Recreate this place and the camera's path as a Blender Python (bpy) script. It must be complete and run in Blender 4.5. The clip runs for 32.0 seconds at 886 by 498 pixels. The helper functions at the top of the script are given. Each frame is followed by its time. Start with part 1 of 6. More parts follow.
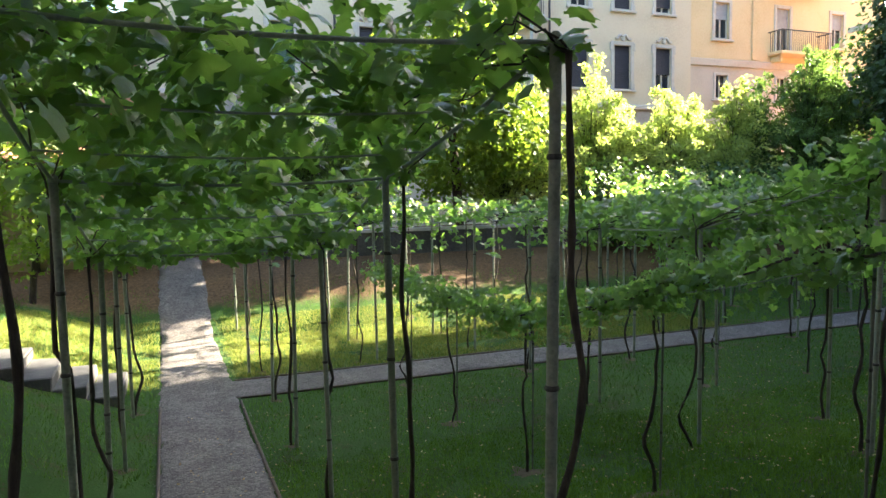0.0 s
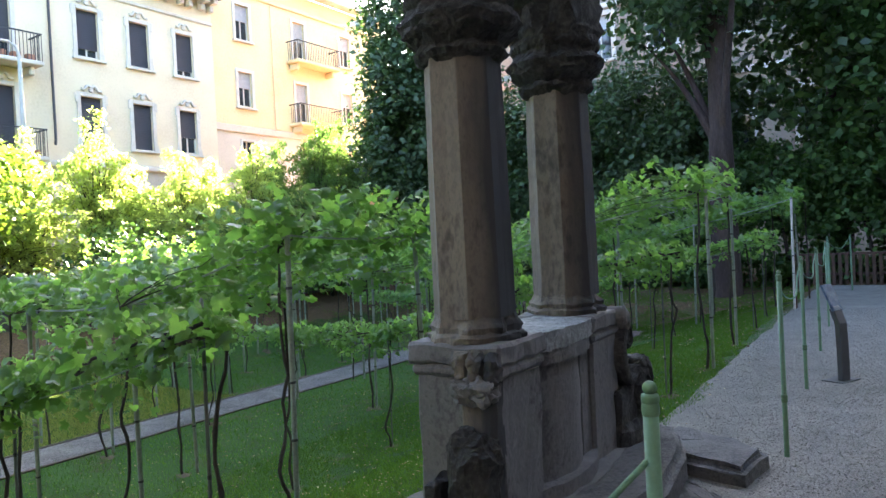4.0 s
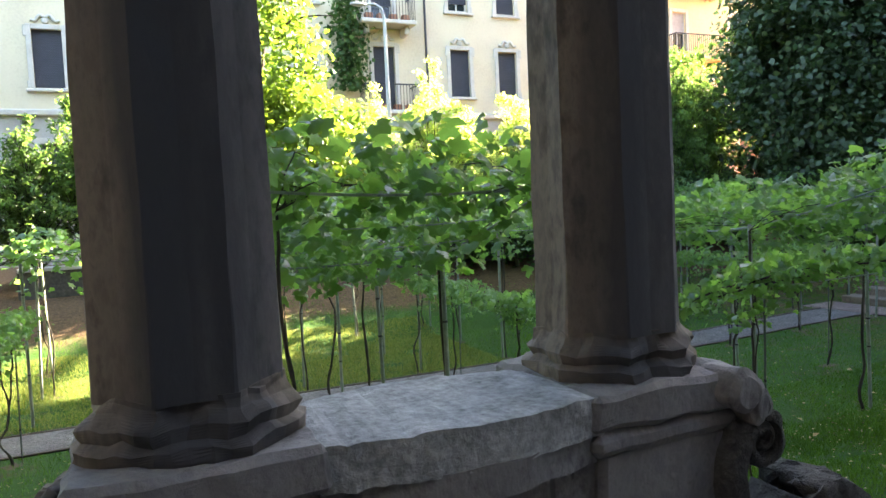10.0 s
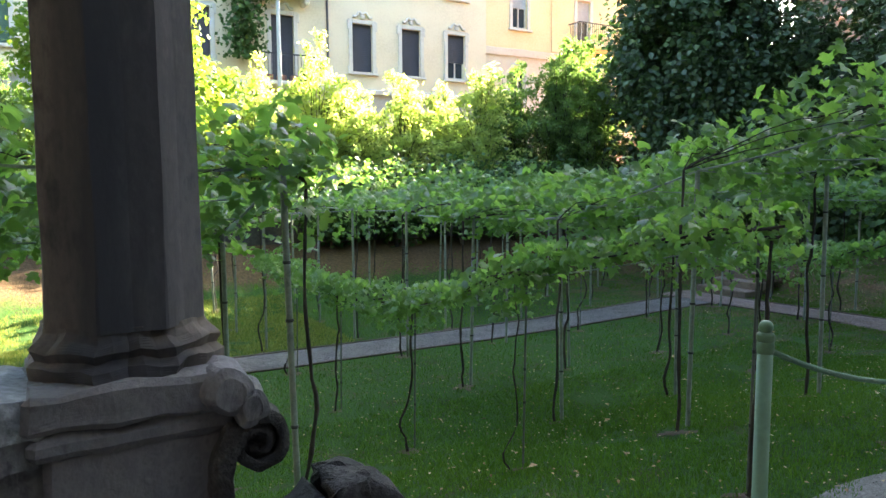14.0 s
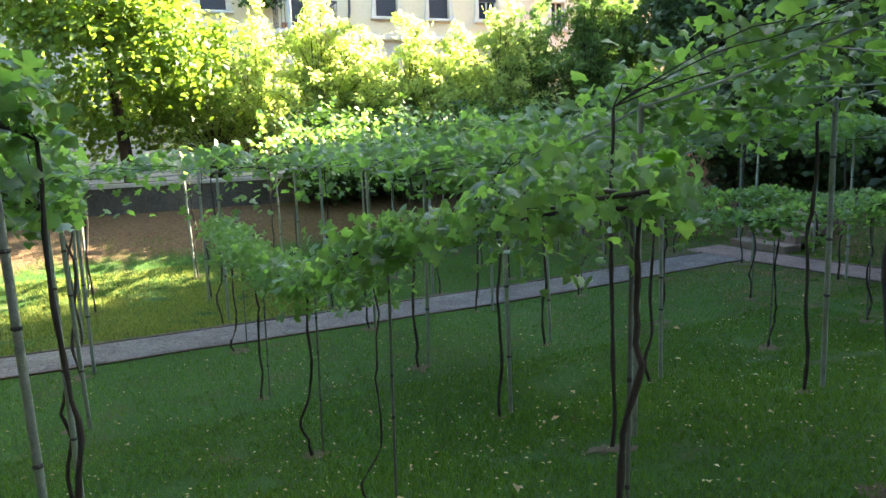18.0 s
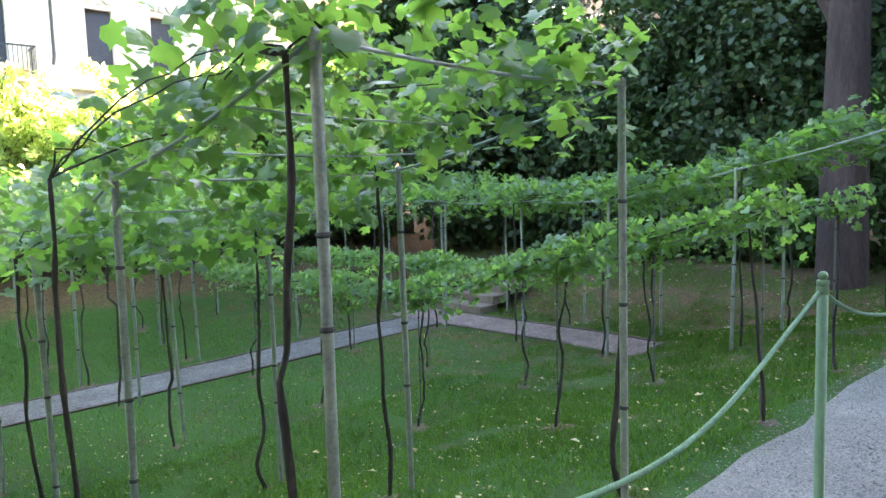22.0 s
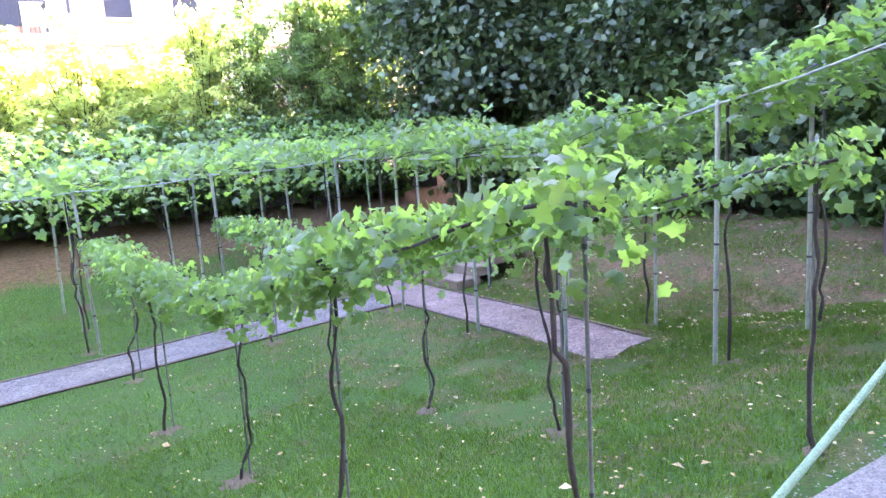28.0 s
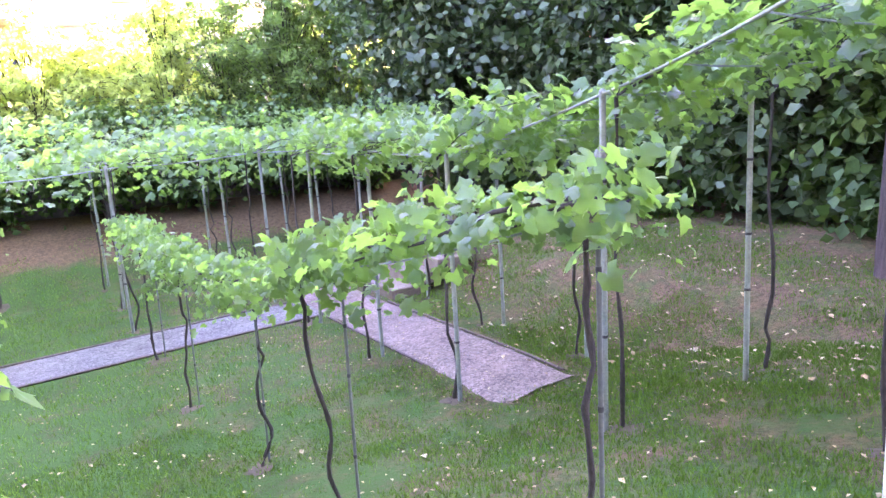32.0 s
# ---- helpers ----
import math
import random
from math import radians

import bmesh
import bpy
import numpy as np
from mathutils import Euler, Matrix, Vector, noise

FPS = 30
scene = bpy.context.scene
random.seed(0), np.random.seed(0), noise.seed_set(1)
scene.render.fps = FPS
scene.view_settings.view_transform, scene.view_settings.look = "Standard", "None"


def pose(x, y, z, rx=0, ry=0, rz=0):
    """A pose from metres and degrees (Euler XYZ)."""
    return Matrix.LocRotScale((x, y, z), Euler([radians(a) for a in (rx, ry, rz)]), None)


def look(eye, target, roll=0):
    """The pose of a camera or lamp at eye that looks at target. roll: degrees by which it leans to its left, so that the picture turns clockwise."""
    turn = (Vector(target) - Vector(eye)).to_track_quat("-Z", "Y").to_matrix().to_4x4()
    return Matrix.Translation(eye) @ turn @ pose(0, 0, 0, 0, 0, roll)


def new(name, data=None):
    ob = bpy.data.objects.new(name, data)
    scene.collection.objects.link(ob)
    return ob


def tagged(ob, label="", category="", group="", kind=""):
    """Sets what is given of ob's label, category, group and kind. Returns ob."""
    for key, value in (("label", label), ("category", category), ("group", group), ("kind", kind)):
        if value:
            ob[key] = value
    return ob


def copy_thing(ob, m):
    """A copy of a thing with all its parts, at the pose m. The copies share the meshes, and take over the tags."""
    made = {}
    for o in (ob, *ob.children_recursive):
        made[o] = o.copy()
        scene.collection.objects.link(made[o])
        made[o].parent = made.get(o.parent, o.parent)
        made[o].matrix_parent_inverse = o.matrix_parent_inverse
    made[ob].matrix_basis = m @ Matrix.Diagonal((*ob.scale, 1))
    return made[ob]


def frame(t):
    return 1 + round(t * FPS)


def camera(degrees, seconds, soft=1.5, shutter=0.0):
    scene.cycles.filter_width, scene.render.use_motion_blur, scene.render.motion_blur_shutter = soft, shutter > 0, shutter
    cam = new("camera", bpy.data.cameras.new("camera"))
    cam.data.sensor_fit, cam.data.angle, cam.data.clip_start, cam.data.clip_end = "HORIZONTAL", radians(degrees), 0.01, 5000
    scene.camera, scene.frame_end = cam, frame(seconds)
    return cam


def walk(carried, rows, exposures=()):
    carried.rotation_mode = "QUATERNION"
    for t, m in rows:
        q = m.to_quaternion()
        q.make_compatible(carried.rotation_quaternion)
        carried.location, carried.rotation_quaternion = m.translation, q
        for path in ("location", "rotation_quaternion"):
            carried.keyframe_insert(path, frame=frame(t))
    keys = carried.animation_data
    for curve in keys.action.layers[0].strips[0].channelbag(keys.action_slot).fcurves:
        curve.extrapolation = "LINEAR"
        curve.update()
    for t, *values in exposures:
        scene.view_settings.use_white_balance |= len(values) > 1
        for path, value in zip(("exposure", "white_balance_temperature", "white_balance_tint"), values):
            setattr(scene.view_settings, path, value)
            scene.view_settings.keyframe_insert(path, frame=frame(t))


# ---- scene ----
cam = camera(64.5, 32.0, soft=1.5)
# time, place, and the turns about x, y and z
ROWS = [
    (0.0, 0.035, 0.017, 1.604, 85.46, 1.01, -21.50),
    (0.5, 0.211, 0.015, 1.607, 85.36, 1.33, -25.86),
    (1.0, 0.386, -0.002, 1.618, 86.87, -0.21, -28.30),
    (1.5, 0.531, -0.035, 1.611, 87.68, 0.94, -33.11),
    (2.0, 0.694, 0.057, 1.614, 88.36, -0.89, -42.82),
    (2.5, 0.807, 0.142, 1.613, 89.05, -0.48, -50.63),
    (3.0, 0.944, 0.137, 1.624, 88.80, 1.63, -53.63),
    (3.5, 1.168, 0.040, 1.616, 89.64, 1.19, -52.96),
    (4.0, 1.368, -0.022, 1.619, 89.35, 3.02, -56.40),
    (4.5, 1.552, -0.015, 1.608, 89.53, 0.70, -60.63),
    (6.5, 2.473, -0.086, 1.632, 87.30, 3.67, -58.93),
    (7.0, 2.779, -0.168, 1.599, 86.66, 3.06, -59.24),
    (7.5, 3.018, -0.245, 1.607, 85.27, 3.24, -56.45),
    (8.0, 3.259, -0.170, 1.597, 88.09, 2.34, -49.30),
    (8.5, 3.485, -0.103, 1.600, 88.03, 4.93, -40.03),
    (9.0, 3.783, -0.077, 1.598, 86.16, 2.59, -31.51),
    (9.5, 4.003, 0.008, 1.591, 84.59, 3.45, -27.03),
    (10.0, 4.201, 0.157, 1.603, 86.56, 2.75, -23.86),
    (10.5, 4.370, 0.223, 1.612, 86.58, 3.53, -16.40),
    (11.0, 4.513, 0.119, 1.727, 98.44, 3.35, -7.29),
    (11.5, 4.568, 0.007, 1.753, 107.29, 3.08, -4.88),
    (12.0, 4.543, -0.069, 1.700, 98.54, 1.85, -6.33),
    (12.5, 4.586, -0.208, 1.667, 89.67, 1.56, -9.84),
    (13.0, 4.812, -0.329, 1.659, 88.96, 0.90, -19.52),
    (13.5, 5.023, -0.325, 1.632, 85.18, 1.78, -24.58),
    (14.0, 5.210, -0.235, 1.605, 84.60, 0.24, -30.04),
    (14.5, 5.407, -0.117, 1.613, 83.95, 1.98, -32.63),
    (15.0, 5.660, -0.006, 1.566, 82.65, 1.51, -32.44),
    (15.5, 5.859, 0.019, 1.572, 81.01, 0.70, -29.41),
    (17.5, 6.743, 0.223, 1.579, 81.13, 1.99, -24.50),
    (18.0, 6.870, 0.229, 1.580, 80.64, 2.00, -25.06),
    (18.5, 7.041, 0.290, 1.581, 80.21, 3.28, -29.50),
    (19.0, 7.274, 0.258, 1.581, 81.93, 1.55, -31.63),
    (19.5, 7.493, 0.158, 1.606, 83.47, 0.93, -34.59),
    (20.0, 7.719, 0.184, 1.606, 85.27, -0.40, -38.12),
    (20.5, 7.932, 0.218, 1.635, 84.02, 2.82, -41.76),
    (21.0, 8.167, 0.172, 1.624, 84.53, 3.89, -42.61),
    (21.5, 8.397, 0.088, 1.636, 84.72, 3.30, -43.61),
    (22.0, 8.631, 0.118, 1.620, 84.64, 1.81, -42.74),
    (22.5, 8.878, 0.161, 1.624, 83.01, 2.76, -43.36),
    (23.0, 9.136, 0.105, 1.636, 82.80, 4.88, -41.11),
    (23.5, 9.347, 0.049, 1.633, 82.07, 5.26, -35.21),
    (24.0, 9.617, 0.122, 1.622, 81.62, 2.67, -36.13),
    (24.5, 9.902, 0.161, 1.613, 81.20, 3.67, -38.08),
    (25.0, 10.187, 0.138, 1.611, 82.14, 2.12, -35.22),
    (25.5, 10.422, 0.233, 1.593, 81.57, 1.45, -38.73),
    (27.5, 11.458, 0.416, 1.626, 80.37, 1.02, -35.67),
    (28.0, 11.666, 0.469, 1.622, 80.37, 4.13, -34.83),
    (28.5, 11.900, 0.420, 1.639, 80.45, 2.76, -28.61),
    (29.0, 12.086, 0.437, 1.638, 81.79, 2.76, -28.36),
    (29.5, 12.332, 0.556, 1.643, 81.75, 2.29, -32.37),
    (30.0, 12.525, 0.612, 1.624, 80.26, 3.99, -32.98),
    (30.5, 12.808, 0.596, 1.628, 79.96, 2.65, -32.07),
    (31.0, 13.042, 0.607, 1.616, 79.04, 2.57, -34.51),
    (31.5, 13.315, 0.686, 1.616, 79.40, 2.56, -34.77),
    (32.0, 13.567, 0.709, 1.601, 79.29, 3.74, -31.39),
]
EXPOSURES = [(0.0, 3.66, 6350, 14), (2.0, 3.85, 6150, 15), (3.0, 4.35, 6150, 14), (4.0, 4.55, 6150, 14), (6.0, 5.43, 6500, 31), (8.2, 5.5, 6550, 31), (9.0, 4.6, 6900, 20), (10.6, 4.38, 6500, 13), (11.0, 3.6, 6500, 14), (11.5, 2.18, 6800, 18), (12.2, 1.85, 6900, 18), (12.9, 3.82, 6500, 13), (14.0, 4.4, 6500, 10), (18.0, 4.5, 6550, 10), (20.0, 4.75, 6650, 10), (21.0, 4.95, 6750, 10), (22.0, 5.47, 6700, 14), (23.0, 5.98, 6800, 22), (25.0, 6.15, 6800, 23), (28.0, 6.55, 6350, 43), (29.0, 6.3, 6350, 41), (30.0, 5.95, 6400, 40), (31.0, 6.15, 6500, 43), (32.0, 6.8, 6600, 54)]
walk(cam, [(row[0], pose(*row[1:])) for row in ROWS], EXPOSURES)

# ---- sky and sun ----
SUN_AZ, SUN_EL = 15.0, 27.0          # degrees from +x towards +y, and above the horizon
world = bpy.data.worlds.new("sky")
scene.world = world
world.use_nodes = True
wn = world.node_tree.nodes
sky = wn.new("ShaderNodeTexSky")
sky.sky_type, sky.sun_disc = "NISHITA", False
sky.sun_elevation, sky.sun_rotation = radians(SUN_EL), radians(90 - SUN_AZ)
sky.air_density, sky.dust_density, sky.ozone_density = 1.0, 2.2, 1.0
wn["Background"].inputs["Strength"].default_value = 0.08
world.node_tree.links.new(sky.outputs[0], wn["Background"].inputs["Color"])
sun_data = bpy.data.lights.new("sun", "SUN")
sun_data.energy, sun_data.angle, sun_data.color = 5.0, radians(0.6), (1.0, 0.85, 0.62)
sun = new("sun", sun_data)
to_sun = Vector((math.cos(radians(SUN_AZ)) * math.cos(radians(SUN_EL)), math.sin(radians(SUN_AZ)) * math.cos(radians(SUN_EL)), math.sin(radians(SUN_EL))))
sun.matrix_world = look(to_sun * 60, (0, 0, 0))

rng = np.random.default_rng(7)


# ---- materials ----
def material(name, colours, rough=0.8, scale=6.0, fine=60.0, bump=0.3, metal=0.0, vary=0.0, spec=0.5, distance=0.02, stretch=(1, 1, 1)):
    """Two scales of noise between the given colours, with relief; vary: how far each object or island differs."""
    m = bpy.data.materials.new(name)
    m.use_nodes = True
    nt = m.node_tree
    n, l = nt.nodes, nt.links
    b = n["Principled BSDF"]
    b.inputs["Roughness"].default_value, b.inputs["Metallic"].default_value = rough, metal
    b.inputs["Specular IOR Level"].default_value = spec
    co = n.new("ShaderNodeTexCoord")
    mp = n.new("ShaderNodeMapping")
    mp.inputs["Scale"].default_value = stretch
    l.new(co.outputs["Object"], mp.inputs[0])
    big, small = n.new("ShaderNodeTexNoise"), n.new("ShaderNodeTexNoise")
    for node, s, d in ((big, scale, 5), (small, fine, 6)):
        node.inputs["Scale"].default_value, node.inputs["Detail"].default_value = s, d
        node.inputs["Roughness"].default_value = 0.62
        l.new(mp.outputs[0], node.inputs["Vector"])
    add = n.new("ShaderNodeMath")
    add.operation = "MULTIPLY_ADD"
    add.inputs[1].default_value = 0.45
    l.new(small.outputs[0], add.inputs[0])
    sc = n.new("ShaderNodeMath")
    sc.operation = "MULTIPLY"
    sc.inputs[1].default_value = 0.55
    l.new(big.outputs[0], sc.inputs[0])
    l.new(sc.outputs[0], add.inputs[2])
    ramp = n.new("ShaderNodeValToRGB")
    el = ramp.color_ramp.elements
    while len(el) < len(colours):
        el.new(0.5)
    for i, c in enumerate(colours):
        el[i].position = 0.34 + 0.32 * i / max(1, len(colours) - 1)
        el[i].color = (*c, 1)
    l.new(add.outputs[0], ramp.inputs[0])
    out = ramp.outputs[0]
    if vary:
        info = n.new("ShaderNodeNewGeometry")
        hsv = n.new("ShaderNodeHueSaturation")
        rg = n.new("ShaderNodeMapRange")
        rg.inputs["To Min"].default_value, rg.inputs["To Max"].default_value = 1 - vary, 1 + vary
        l.new(info.outputs["Random Per Island"], rg.inputs["Value"])
        l.new(rg.outputs[0], hsv.inputs["Value"])
        l.new(out, hsv.inputs["Color"])
        out = hsv.outputs[0]
    l.new(out, b.inputs["Base Color"])
    if bump:
        bp = n.new("ShaderNodeBump")
        bp.inputs["Strength"].default_value, bp.inputs["Distance"].default_value = bump, distance
        l.new(add.outputs[0], bp.inputs["Height"])
        l.new(bp.outputs[0], b.inputs["Normal"])
    return m


def leaf_material(name, dark, light, through_colour, amount=0.35, rough=0.45, spec=0.4):
    """Leaves: gloss above, light let through; each leaf of its own tone."""
    m = bpy.data.materials.new(name)
    m.use_nodes = True
    nt = m.node_tree
    n, l = nt.nodes, nt.links
    b, out = n["Principled BSDF"], n["Material Output"]
    b.inputs["Roughness"].default_value, b.inputs["Specular IOR Level"].default_value = rough, spec
    geo = n.new("ShaderNodeNewGeometry")
    ramp = n.new("ShaderNodeValToRGB")
    el = ramp.color_ramp.elements
    el[0].color, el[1].color = (*dark, 1), (*light, 1)
    el.new(0.93).color = (*light, 1)
    el[2].position = 1.0
    el[2].color = (light[0] * 1.45, light[1] * 1.22, light[2] * 0.9, 1)
    l.new(geo.outputs["Random Per Island"], ramp.inputs[0])
    co = n.new("ShaderNodeTexCoord")
    no = n.new("ShaderNodeTexNoise")
    no.inputs["Scale"].default_value, no.inputs["Detail"].default_value = 38, 4
    l.new(co.outputs["Object"], no.inputs["Vector"])
    hsv = n.new("ShaderNodeHueSaturation")
    rg = n.new("ShaderNodeMapRange")
    rg.inputs["From Min"].default_value, rg.inputs["From Max"].default_value = 0.3, 0.7
    rg.inputs["To Min"].default_value, rg.inputs["To Max"].default_value = 0.75, 1.25
    l.new(no.outputs[0], rg.inputs["Value"])
    l.new(rg.outputs[0], hsv.inputs["Value"])
    l.new(ramp.outputs[0], hsv.inputs["Color"])
    l.new(hsv.outputs[0], b.inputs["Base Color"])
    tr = n.new("ShaderNodeBsdfTranslucent")
    tr.inputs["Color"].default_value = (*through_colour, 1)
    mix = n.new("ShaderNodeMixShader")
    mix.inputs[0].default_value = amount
    l.new(b.outputs[0], mix.inputs[1])
    l.new(tr.outputs[0], mix.inputs[2])
    l.new(mix.outputs[0], out.inputs["Surface"])
    bp = n.new("ShaderNodeBump")
    bp.inputs["Strength"].default_value, bp.inputs["Distance"].default_value = 0.3, 0.01
    l.new(no.outputs[0], bp.inputs["Height"])
    l.new(bp.outputs[0], b.inputs["Normal"])
    return m


LAWN = material("lawn_soil_and_grass", [(0.068, 0.051, 0.025), (0.026, 0.060, 0.011), (0.028, 0.082, 0.012), (0.034, 0.071, 0.014), (0.084, 0.062, 0.031)], 0.95, 1.5, 34, 1.0, spec=0.22, distance=0.05)


def bare_soil(m, soil):
    """Bare brown earth along the back of the garden and on the far bank, with a ragged edge."""
    nt = m.node_tree
    n, l = nt.nodes, nt.links
    base = n["Principled BSDF"].inputs["Base Color"]
    old = base.links[0].from_socket
    co, sep, no = n.new("ShaderNodeTexCoord"), n.new("ShaderNodeSeparateXYZ"), n.new("ShaderNodeTexNoise")
    no.inputs["Scale"].default_value, no.inputs["Detail"].default_value = 2.4, 9
    no.inputs["Roughness"].default_value = 0.7
    l.new(co.outputs["Object"], sep.inputs[0])
    l.new(co.outputs["Object"], no.inputs["Vector"])
    edges = []
    for axis, a, b, most in ((1, 13.6, 15.0, 1.0), (0, 15.8, 18.8, 0.42), (0, 11.5, 16.0, 0.30)):
        rg = n.new("ShaderNodeMapRange")
        rg.inputs["From Min"].default_value, rg.inputs["From Max"].default_value = a, b
        rg.inputs["To Max"].default_value = most
        l.new(sep.outputs[axis], rg.inputs["Value"])
        edges.append(rg.outputs[0])
    mx, add, cut = n.new("ShaderNodeMath"), n.new("ShaderNodeMath"), n.new("ShaderNodeMapRange")
    mx.operation, add.operation = "MAXIMUM", "ADD"
    m2 = n.new("ShaderNodeMath")
    m2.operation = "MAXIMUM"
    l.new(edges[0], m2.inputs[0])
    l.new(edges[2], m2.inputs[1])
    l.new(m2.outputs[0], mx.inputs[0])
    l.new(edges[1], mx.inputs[1])
    l.new(mx.outputs[0], add.inputs[0])
    l.new(no.outputs[0], add.inputs[1])
    cut.inputs["From Min"].default_value, cut.inputs["From Max"].default_value = 0.68, 0.98
    l.new(add.outputs[0], cut.inputs["Value"])
    mix = n.new("ShaderNodeMixRGB")
    grain, tone = n.new("ShaderNodeTexNoise"), n.new("ShaderNodeMixRGB")
    grain.inputs["Scale"].default_value, grain.inputs["Detail"].default_value = 17, 8
    grain.inputs["Roughness"].default_value = 0.75
    spread = n.new("ShaderNodeMapRange")
    spread.inputs["From Min"].default_value, spread.inputs["From Max"].default_value = 0.38, 0.62
    l.new(co.outputs["Object"], grain.inputs["Vector"])
    l.new(grain.outputs[0], spread.inputs["Value"])
    l.new(spread.outputs[0], tone.inputs[0])
    tone.inputs[1].default_value = (*(c * 0.5 for c in soil), 1)
    tone.inputs[2].default_value = (*(c * 1.4 for c in soil), 1)
    l.new(tone.outputs[0], mix.inputs[2])
    l.new(cut.outputs[0], mix.inputs[0])
    l.new(old, mix.inputs[1])
    l.new(mix.outputs[0], base)


bare_soil(LAWN, (0.112, 0.072, 0.037))
GRASS = leaf_material("grass_blades", (0.023, 0.068, 0.011), (0.070, 0.160, 0.023), (0.17, 0.32, 0.03), 0.36, 0.65, 0.15)
# grass with sunshine put into its colour: paler and yellower than GRASS
SUNLIT_GRASS = leaf_material("sunlit_pale_grass", (0.09, 0.125, 0.03), (0.235, 0.255, 0.078), (0.38, 0.42, 0.09), 0.36, 0.6, 0.2)
GRAVEL = material("grey_gravel", [(0.100, 0.094, 0.083), (0.150, 0.142, 0.127), (0.182, 0.172, 0.155), (0.222, 0.211, 0.19)], 0.95, 2.2, 75, 0.55, distance=0.008)
PATHGRAVEL = material("warm_path_gravel", [(0.06, 0.056, 0.052), (0.098, 0.092, 0.086), (0.128, 0.12, 0.113), (0.17, 0.16, 0.15)], 0.95, 2.4, 55, 0.6, distance=0.01)
PATHPINK = material("pinkish_path_gravel", [(0.115, 0.080, 0.070), (0.172, 0.124, 0.108), (0.218, 0.160, 0.140), (0.28, 0.208, 0.182)], 0.95, 2.4, 55, 0.6, distance=0.01)
PEBBLE = material("gravel_stones", [(0.15, 0.143, 0.13), (0.25, 0.238, 0.22)], 0.9, 20, 80, 0.3, vary=0.25)


def stony(m, size, low, high):
    """Single stones: each cell of its own tone, with its own little dome."""
    nt = m.node_tree
    n, l = nt.nodes, nt.links
    b = n["Principled BSDF"]
    old = b.inputs["Base Color"].links[0].from_socket
    relief = b.inputs["Normal"].links[0].from_node
    co, vo = n.new("ShaderNodeTexCoord"), n.new("ShaderNodeTexVoronoi")
    vo.inputs["Scale"].default_value = 1 / size
    l.new(co.outputs["Object"], vo.inputs["Vector"])
    sep, rg, hsv = n.new("ShaderNodeSeparateColor"), n.new("ShaderNodeMapRange"), n.new("ShaderNodeHueSaturation")
    l.new(vo.outputs["Color"], sep.inputs[0])
    rg.inputs["To Min"].default_value, rg.inputs["To Max"].default_value = low, high
    l.new(sep.outputs[0], rg.inputs["Value"])
    l.new(rg.outputs[0], hsv.inputs["Value"])
    l.new(old, hsv.inputs["Color"])
    l.new(hsv.outputs[0], b.inputs["Base Color"])
    bp = n.new("ShaderNodeBump")
    bp.invert = True
    bp.inputs["Strength"].default_value, bp.inputs["Distance"].default_value = 0.8, size * 0.5
    l.new(vo.outputs["Distance"], bp.inputs["Height"])
    l.new(relief.outputs[0], bp.inputs["Normal"])
    l.new(bp.outputs[0], b.inputs["Normal"])


stony(GRAVEL, 0.011, 0.68, 1.3)
stony(PATHGRAVEL, 0.022, 0.5, 1.45)
stony(PATHPINK, 0.022, 0.55, 1.4)
SOIL = material("brown_soil", [(0.04, 0.03, 0.018), (0.07, 0.05, 0.03), (0.10, 0.075, 0.045)], 0.95, 2, 30, 0.6)
EDGE = material("rusty_path_edging", [(0.06, 0.045, 0.035), (0.13, 0.10, 0.08)], 0.85, 9, 60, 0.4)
STONE = material("weathered_stone", [(0.048, 0.048, 0.051), (0.095, 0.093, 0.096), (0.150, 0.146, 0.144), (0.116, 0.114, 0.117), (0.180, 0.174, 0.169)], 0.85, 3.0, 30, 0.8, distance=0.02, stretch=(1, 1, 0.8))
SLAB = material("worn_grey_slab", [(0.026, 0.027, 0.030), (0.058, 0.059, 0.062), (0.105, 0.104, 0.103), (0.075, 0.075, 0.077)], 0.85, 5, 40, 0.8, distance=0.02)
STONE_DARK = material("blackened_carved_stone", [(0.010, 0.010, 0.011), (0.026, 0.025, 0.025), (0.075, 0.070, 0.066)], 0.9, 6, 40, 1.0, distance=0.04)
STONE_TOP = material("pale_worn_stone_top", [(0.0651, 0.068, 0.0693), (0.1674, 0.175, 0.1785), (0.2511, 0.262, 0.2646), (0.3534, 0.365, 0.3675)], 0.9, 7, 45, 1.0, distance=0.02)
SHAFT = material("column_stone_streaked", [(0.048, 0.043, 0.037), (0.098, 0.083, 0.067), (0.168, 0.141, 0.111), (0.122, 0.103, 0.083), (0.20, 0.168, 0.132)], 0.85, 3.0, 30, 0.45, distance=0.01, stretch=(1, 1, 0.5))


